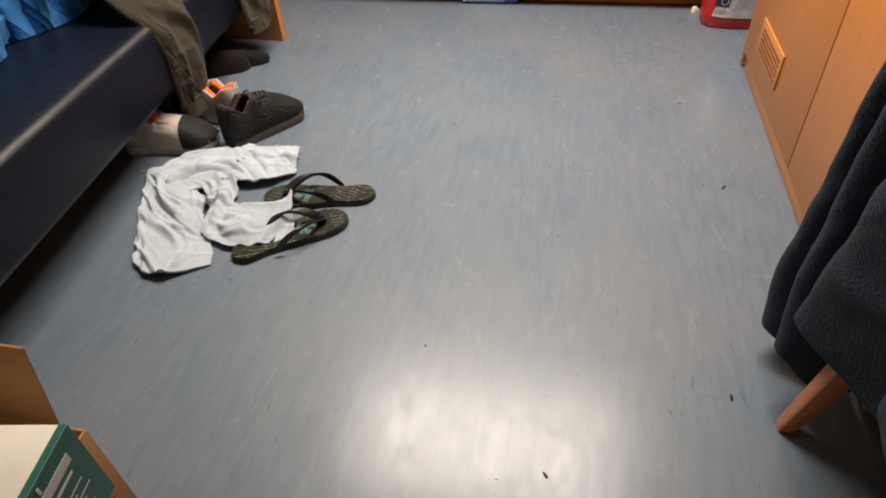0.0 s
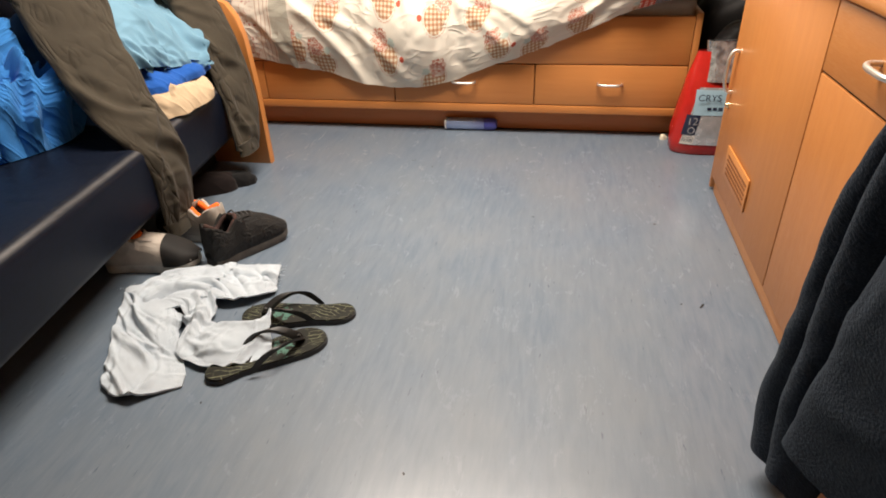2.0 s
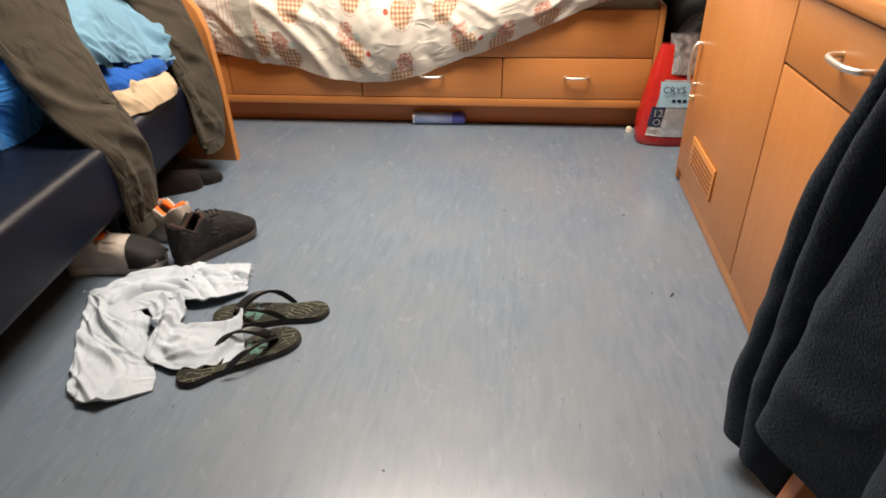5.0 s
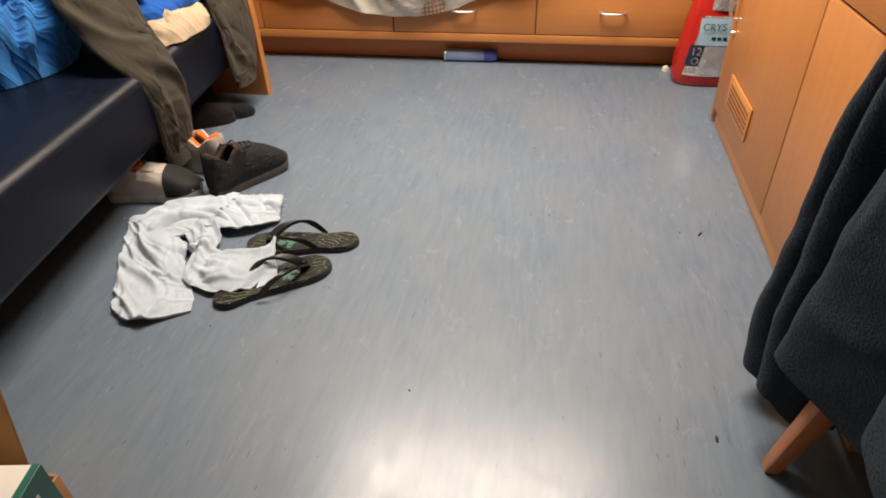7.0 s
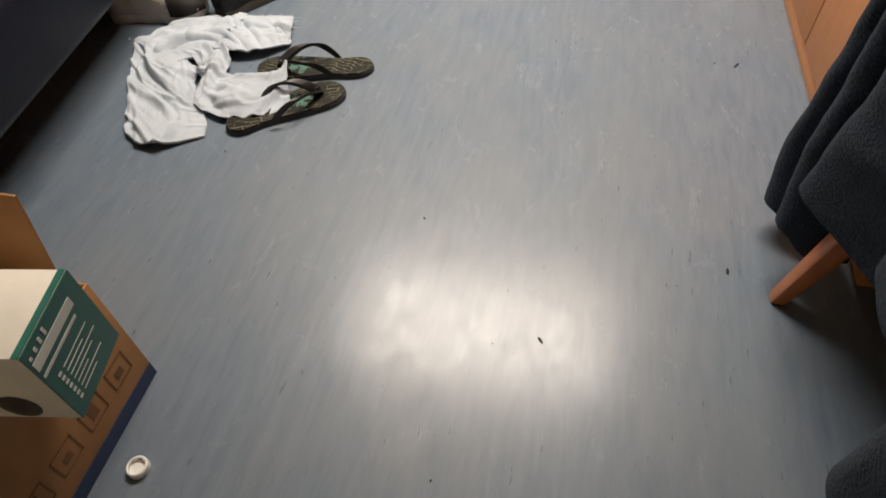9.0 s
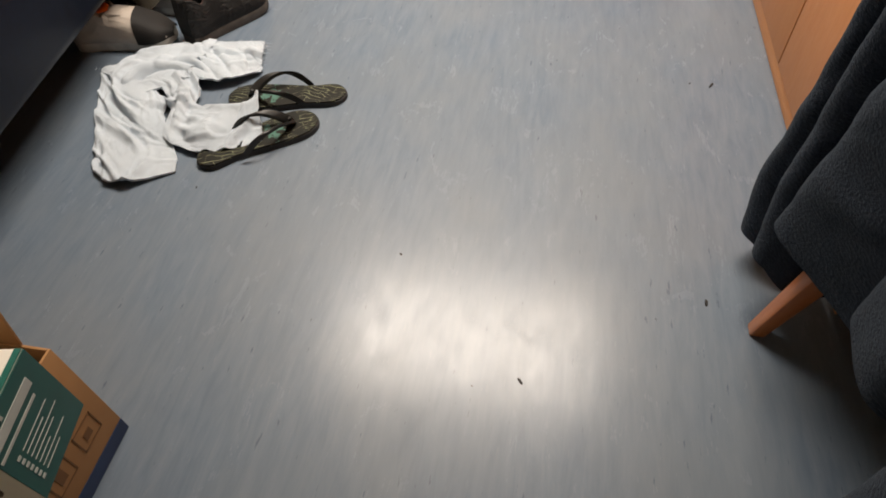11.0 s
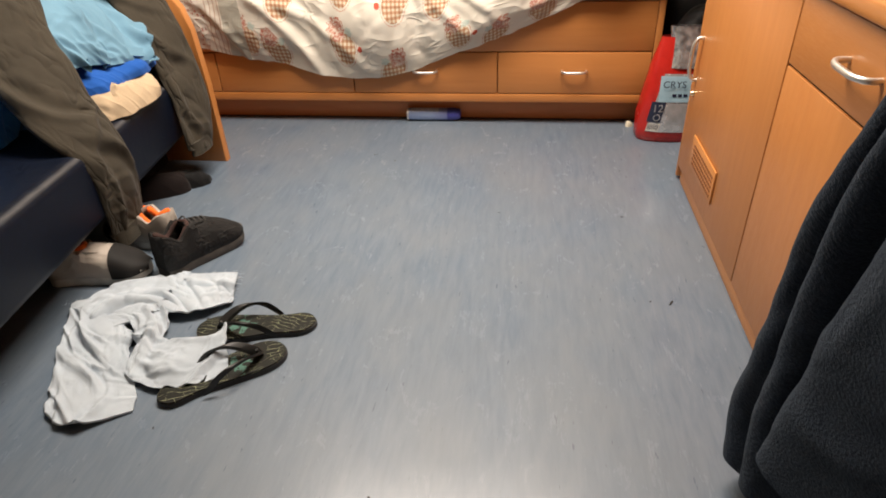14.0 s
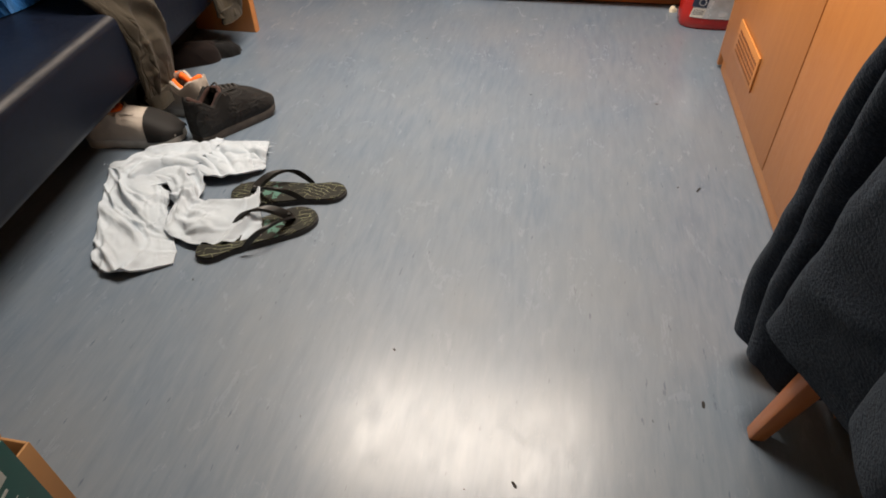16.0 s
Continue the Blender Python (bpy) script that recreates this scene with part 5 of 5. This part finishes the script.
# scrap of paper by the plinth
tagged(part("paper_scrap", heap(0.668, 2.905, 0.0, 0.014, 0.010, 0.020, [(0.015, 30, 1)], 81.0, 10, 24), plain("off_white_paper", (0.62, 0.55, 0.42), 0.8)), "crumpled off-white paper scrap by the plinth", "paper scrap")

# ---------------------------------------------------------------- chair with bathrobe
chair = thing("chair", "beech wood chair with a bathrobe over its back", "chair", (0, 0, 0))


def bar(p, q, w0, w1, d0, d1, bev=0.005):
    bm = bmesh.new()
    vs = []
    for (x, y, z), w, d in ((p, w0, d0), (q, w1, d1)):
        vs.append([bm.verts.new((x + sx * w / 2, y + sy * d / 2, z)) for sx, sy in ((-1, -1), (1, -1), (1, 1), (-1, 1))])
    a, b = vs
    bm.faces.new(a[::-1])
    bm.faces.new(b)
    for k in range(4):
        bm.faces.new((a[k], a[(k + 1) % 4], b[(k + 1) % 4], b[k]))
    bmesh.ops.bevel(bm, geom=list(bm.edges), offset=bev, segments=2, affect="EDGES", profile=0.5)
    return bm


for cy in (0.962, 0.535):
    part("leg", bar((0.634, cy, 0.0), (0.728, cy - 0.015, 0.44), 0.027, 0.060, 0.026, 0.044), M_LEG, chair)
    part("back_post", bar((0.728, cy - 0.015, 0.4405), (0.655, cy, 0.93), 0.044, 0.032, 0.034, 0.03), M_LEG, chair)
    part("leg", bar((1.12, cy, 0.0), (1.10, cy, 0.428), 0.032, 0.042, 0.032, 0.036), M_LEG, chair)
part("seat", block(0.752, 1.13, 0.40, 0.87, 0.429, 0.475, 0.015, 3), M_NAVY, chair)
part("back_rail", bar((0.670, 0.748, 0.80), (0.652, 0.748, 0.945), 0.024, 0.020, 0.39, 0.39), M_LEG, chair)

n = Nodes("charcoal_fleece", 1.0, spec=0.08)
f1, f2 = n.noise(n.coords("UV"), 190.0, 3, 0.7), n.noise(n.coords("UV"), 28.0, 3)
n.base(n.mix(n.grey(f1, 0.3, 0.7), n.mix(n.grey(f2, 0.3, 0.7), (0.005, 0.0075, 0.0145), (0.008, 0.0115, 0.020)), (0.015, 0.020, 0.032)))
n.set(n.b, "Sheen Weight", 0.10)
n.set(n.b, "Sheen Tint", (0.7, 0.85, 1.0))
n.set(n.b, "Sheen Roughness", 0.6)
n.bump(n.math("ADD", f1, n.math("MULTIPLY", f2, 0.35)), 0.8, 0.006)
M_FLEECE = n.m


def hang(tops, hems, ztop, zhem, nu, nv, seed, bow=0.002, thick=0.012):
    rows = []
    for (tx, ty), (hx, hy) in zip(tops, hems):
        col = []
        for j in range(6):
            s = j / 5
            e = s**0.85
            col.append((tx + (hx - tx) * e - bow * math.sin(math.pi * s), ty + (hy - ty) * e, ztop + (zhem - ztop) * s))
        rows.append(col)
    return sheet(rows, nu, nv, [(0.010, 6.0, 1.6), (0.004, 26.0, 1.0)], thick, seed)


def fold_of(front, out, back, deep, nu, nv, seed, top=0.965):
    """One hanging fold: front gives its leading edge as (height, y) pairs from the top down; out its x; it turns back behind."""
    zs, ys = [p[0] for p in front][::-1], [p[1] for p in front][::-1]
    rows = []
    for dx, dy in ((deep, 0.030), (deep * 0.45, 0.022), (0.012, 0.006), (0.0, -0.012), (0.014, -0.034), (deep * 0.5, -back * 0.8), (deep, -back)):
        col = []
        for k in range(9):
            z = top + (zs[0] - top) * k / 8
            y = float(np.interp(z, zs, ys))
            lean = 0.045 * max(0.0, (z - 0.55) / 0.4) ** 1.5
            col.append((out + lean + dx * (1.0 - 0.25 * k / 8), y + dy * (0.55 + 0.45 * k / 8), z + 0.012 * math.sin(dx * 40 + k)))
        rows.append(col)
    return sheet(rows, nu, nv, [(0.008, 6.0, 1.6), (0.004, 26.0, 1.0)], 0.012, seed)


A = fold_of([(0.97, 0.985), (0.80, 1.050), (0.70, 1.085), (0.594, 1.118), (0.497, 1.136), (0.30, 1.150), (0.17, 1.183), (0.09, 1.180), (0.055, 1.150)], 0.620, 0.085, 0.14, 60, 80, 91.0)
B = fold_of([(0.97, 0.950), (0.80, 1.010), (0.686, 1.037), (0.583, 1.057), (0.469, 1.066), (0.197, 1.070), (0.10, 1.055)], 0.612, 0.080, 0.13, 60, 80, 93.0, 0.967)
C = hang([(.76, .93), (.690, .925), (.650, .895), (.626, .85), (.612, .77), (.604, .70), (.598, .60), (.60, .52), (.62, .48)],
         [(.75, 1.00), (.655, 1.025), (.606, 1.008), (.603, .975), (.632, .905), (.668, .83), (.69, .75), (.70, .64), (.72, .50)], 0.972, 0.232, 120, 80, 95.0)
D = hang([(.64, .74), (.600, .72), (.588, .66), (.590, .60), (.62, .57)], [(.69, .80), (.628, .785), (.612, .735), (.612, .67), (.66, .63)], 0.974, 0.318, 60, 60, 97.0)
E = hang([(.64, .56), (.592, .55), (.580, .50), (.60, .43)], [(.72, .59), (.612, .585), (.598, .52), (.66, .42)], 0.974, 0.16, 44, 60, 98.0)
over = sheet([[(.605, y, .955), (.63, y, .985), (.665, y, .99), (.705, y, .965), (.735, y, .85), (.75, y, .60)] for y in (.985, .91, .82, .70, .58, .48)], 60, 40, [(0.012, 6, 1.4)], 0.012, 99.0)
robe = thing("bathrobe", "charcoal fleece bathrobe hanging over a chair back", "bathrobe", (0, 0, 0))
for what, cl in (("front_panel", A), ("front_panel", B), ("back_panel", C), ("sleeve", D), ("sleeve", E), ("collar", over)):
    part(what, cl, M_FLEECE, robe)

# ---------------------------------------------------------------- cartons
n = Nodes("corrugated_card", 0.8)
c = n.coords()
n.base(n.mix(n.grey(n.noise(c, 9.0, 3), 0.3, 0.7), (0.31, 0.155, 0.058), (0.37, 0.195, 0.076)))
n.bump(n.noise(n.mapped(c, (300, 300, 1)), 1.0, 1), 0.1, 0.0006)
M_CARD = n.m
M_CARDIN = plain("pale_card_inside", (0.62, 0.52, 0.36), 0.8, vary=0.08)
M_NAVYCARD = plain("navy_print_on_card", (0.025, 0.045, 0.11), 0.6, vary=0.2)
M_PRINT = plain("dark_brown_print", (0.17, 0.085, 0.035), 0.8)
CX, CYA, CYB, CZ = -0.397, 0.619, 0.241, 0.250
carton = thing("carton", "open brown cardboard carton with a navy printed base stripe", "carton", (0, 0, 0))
part("side", block(CX - 0.004, CX, CYB, CYA, 0.0, CZ, 0.0012), M_CARD, carton)
part("side", block(CX - 0.36, CX - 0.356, CYB, CYA, 0.0, CZ, 0.0012), M_CARD, carton)
part("side", block(CX - 0.3555, CX - 0.0045, CYA - 0.004, CYA, 0.0, CZ, 0.0012), M_CARD, carton)
part("side", block(CX - 0.3555, CX - 0.0045, CYB, CYB + 0.004, 0.0, CZ, 0.0012), M_CARD, carton)
part("flap", block(CX - 0.352, CX - 0.035, CYB + 0.01, CYA - 0.03, CZ - 0.006, CZ - 0.0005, 0.0012), M_CARDIN, carton, "pale folded-in flap")
bm = slab([(-0.355, 0), (-0.042, 0), (-0.012, 0.166), (-0.34, 0.166)], 0, 0.004, 0.001)
put(bm, bm.verts, pose(CX, CYA + 0.001, CZ, 88, 0, 0))
part("flap", bm, M_CARD, carton, "upright brown flap")
bm = slab([(-0.355, 0), (-0.01, 0), (-0.05, 0.15), (-0.33, 0.15)], 0, 0.004, 0.001)
put(bm, bm.verts, pose(CX, CYB - 0.001, CZ, 128, 0, 0))
part("flap", bm, M_CARDIN, carton, "pale upright flap")
part("print_stripe", block(CX + 0.0003, CX + 0.0012, CYB + 0.001, CYA - 0.001, 0.001, 0.032, 0), M_NAVYCARD, carton, smooth=False)
for k in range(4):
    y0 = 0.546 - 0.068 * k
    for a, b, u, w in ((0, .046, 0, .002), (0, .046, .044, .046), (0, .002, 0, .046), (.044, .046, 0, .046)):
        part("print_frame", block(CX + 0.0003, CX + 0.001, y0 + a, y0 + b, 0.068 + u, 0.068 + w, 0), M_PRINT, carton, smooth=False)
    part("print_mark", block(CX + 0.0003, CX + 0.001, y0 + 0.014, y0 + 0.030, 0.080, 0.084 + 0.012 * (k % 2 + 1), 0), M_PRINT, carton, smooth=False)

abox = thing("appliance_box", "small white and dark green appliance box on the carton", "box", (-0.308, 0.551, CZ + 0.0005), 10)
M_GREEN = plain("dark_green_print", (0.010, 0.085, 0.072), 0.35, vary=0.1)
M_CARDW = plain("white_coated_card", (0.72, 0.68, 0.60), 0.4, vary=0.05)
BH, BW, BD = 0.138, 0.116, 0.26
part("body", block(-BD, -0.001, -BW, 0, 0.0, BH, 0.0015), M_CARDW, abox)
part("green_face", block(-0.0009, 0.0008, -BW + 0.0005, -0.0005, 0.0005, BH - 0.0005, 0), M_GREEN, abox, smooth=False)
part("green_edge", block(-0.009, -0.0012, -BW + 0.0005, -0.0005, BH + 0.0002, BH + 0.0012, 0), plain("teal_print", (0.015, 0.125, 0.10), 0.35), abox, smooth=False)
M_WPR = plain("white_print", (0.50, 0.53, 0.50), 0.5)
part("logo_bar", block(0.001, 0.0018, -0.112, -0.024, 0.104, 0.118, 0), M_WPR, abox, smooth=False)
part("print_line", block(0.001, 0.0018, -0.112, -0.032, 0.091, 0.095, 0), M_WPR, abox, smooth=False)
for k in range(4):
    part("logo_dot", block(0.001, 0.0018, -0.110 + 0.011 * k, -0.106 + 0.011 * k, 0.122, 0.126 + 0.002 * k, 0), M_WPR, abox, smooth=False)
for k in range(7):
    part("print_line", block(0.001, 0.0016, -0.088, -0.088 + (0.060, 0.042, 0.066, 0.050, 0.030, 0.058, 0.036)[k], 0.072 - 0.0085 * k, 0.0730 - 0.0085 * k, 0), M_WPR, abox, smooth=False)
    part("print_mark", block(0.001, 0.0016, -0.100, -0.094, 0.0705 - 0.0085 * k, 0.0745 - 0.0085 * k, 0), M_WPR, abox, smooth=False)
for cx, cz, r in ((-0.06, 0.03, 0.024), (-0.125, 0.032, 0.026), (-0.10, 0.10, 0.030), (-0.19, 0.09, 0.028)):
    bm = lathe([(0.0, 0.0), (r, 0.0), (r, 0.001), (r * 0.6, 0.0012)], 28, m=pose(cx, -BW - 0.0002, cz, 90, 0, 0))
    part("print_disc", bm, plain("dark_photo_print", (0.05, 0.055, 0.05), 0.4, vary=0.5), abox)

tagged(part("bottle_cap", lathe([(0.0155, 0.0), (0.0165, 0.001), (0.0165, 0.011), (0.0145, 0.013), (0.0125, 0.0125), (0.0120, 0.006), (0.0, 0.0058)], 32), M_WHITE), "white plastic bottle cap on the floor", "bottle cap")
bpy.data.objects["bottle_cap"].matrix_basis = pose(-0.340, 0.460, 0.0)
tagged(part("clear_wrapper", heap(0.545, 0.525, 0.0, 0.03, 0.022, 0.03, [(0.02, 30, 1)], 83.0, 14, 30), M_FILM), "crumpled clear plastic wrapper on the floor", "wrapper")

# ---------------------------------------------------------------- bedside unit at the head of the bunk
unit = thing("bedside_unit", "cherry wood bedside shelf unit with an open compartment", "shelf unit", (0, 0, 0))
part("base", block(-1.78, -1.305, 2.535, 3.30, 0.0, 0.675, 0.003), M_WOODZ, unit)
bm = slab([(-1.78, 0.676), (-1.325, 0.676), (-1.346, 0.712), (-1.432, 0.872), (-1.46, 0.884), (-1.78, 0.905)], 0, 0.02, 0.003)
put(bm, bm.verts, Matrix(((1, 0, 0, 0), (0, 0, -1, 2.558), (0, 1, 0, 0), (0, 0, 0, 1))))
part("side_cheek", bm, M_WOODX, unit)
part("back_wall", block(-1.60, -1.322, 2.97, 2.99, 0.676, 0.835, 0.003), M_WOODX, unit)
bm = slab([(2.74, 0.676), (2.968, 0.676), (2.968, 0.842), (2.86, 0.842), (2.80, 0.79)], 0, 0.016, 0.002)
put(bm, bm.verts, Matrix(((0, 0, 1, -1.322), (1, 0, 0, 0), (0, 1, 0, 0), (0, 0, 0, 1))))
part("side_cheek", bm, M_WOODY, unit)
part("shelf", block(-1.78, -1.322, 2.992, 3.29, 0.676, 0.835, 0.003), M_WOODX, unit)
tagged(part("green_folder", slab([(-1.68, 2.92), (-1.20, 2.95), (-1.19, 3.14), (-1.66, 3.12)], 0.8365, 0.868, 0.006), cloth("green_fabric", (0.10, 0.155, 0.04))), "dark green folded cloth on the bedside unit", "cloth")
tagged(part("blue_packet", block(-1.50, -1.36, 2.97, 3.05, 0.8685, 0.90, 0.004), plain("dark_blue_packet", (0.03, 0.045, 0.13), 0.4)), "dark blue packet on a green cloth", "packet")
tagged(part("white_packet", block(-1.33, -1.24, 2.975, 3.05, 0.8685, 0.885, 0.004), plain("white_packet_print", (0.62, 0.57, 0.50), 0.4)), "white packet on a green cloth", "packet")
tagged(part("work_glove", heap(-1.42, 2.86, 0.676, 0.055, 0.085, 0.075, [(0.04, 14, 1), (0.012, 30, 1)], 87.0, 24, 48, cr=[(10, 0.014, 0.018, 0.14, 60, 50), (18, 0.006, 0.010, 0.08, 60, 60)]), cloth("tan_glove_cotton", (0.52, 0.40, 0.25))), "tan cotton work glove in the compartment", "glove")
tagged(part("orange_packet", block(-1.41, -1.345, 2.60, 2.66, 0.676, 0.722, 0.002), plain("orange_print", (0.55, 0.15, 0.05), 0.5)), "small orange packet on the bedside unit", "packet")
tagged(part("paper_slip", block(-1.40, -1.33, 2.69, 2.74, 0.676, 0.682, 0.001), plain("cream_paper", (0.60, 0.54, 0.40), 0.7)), "cream paper slip on the bedside unit", "paper")
tagged(part("folded_paper", block(-1.74, -1.60, 2.60, 2.80, 0.676, 0.682, 0.001), plain("pale_paper", (0.6, 0.57, 0.5), 0.7)), "pale folded paper on the bedside unit", "paper")

# ---------------------------------------------------------------- floor bits
random.seed(5)
M_DIRT = plain("dark_dirt", (0.02, 0.018, 0.017), 0.9)
spots = [(0.624, 1.684, 0.012), (0.555, 1.011, 0.008), (0.233, 0.800, 0.007)]
for k in range(16):
    spots.append((random.uniform(-0.6, 0.62), random.uniform(0.5, 2.7), random.uniform(0.002, 0.005)))
for x, y, r in spots:
    ob = part("dirt_crumb", heap(0, 0, 0, r, r * random.uniform(0.25, 0.6), r * 0.25, [], random.random() * 50, 4, 12), M_DIRT)
    ob.matrix_basis = pose(x, y, 0.0, 0, 0, random.uniform(0, 180))
    tagged(ob, "dark crumb of dirt on the floor", "dirt", "crumbs on the floor")
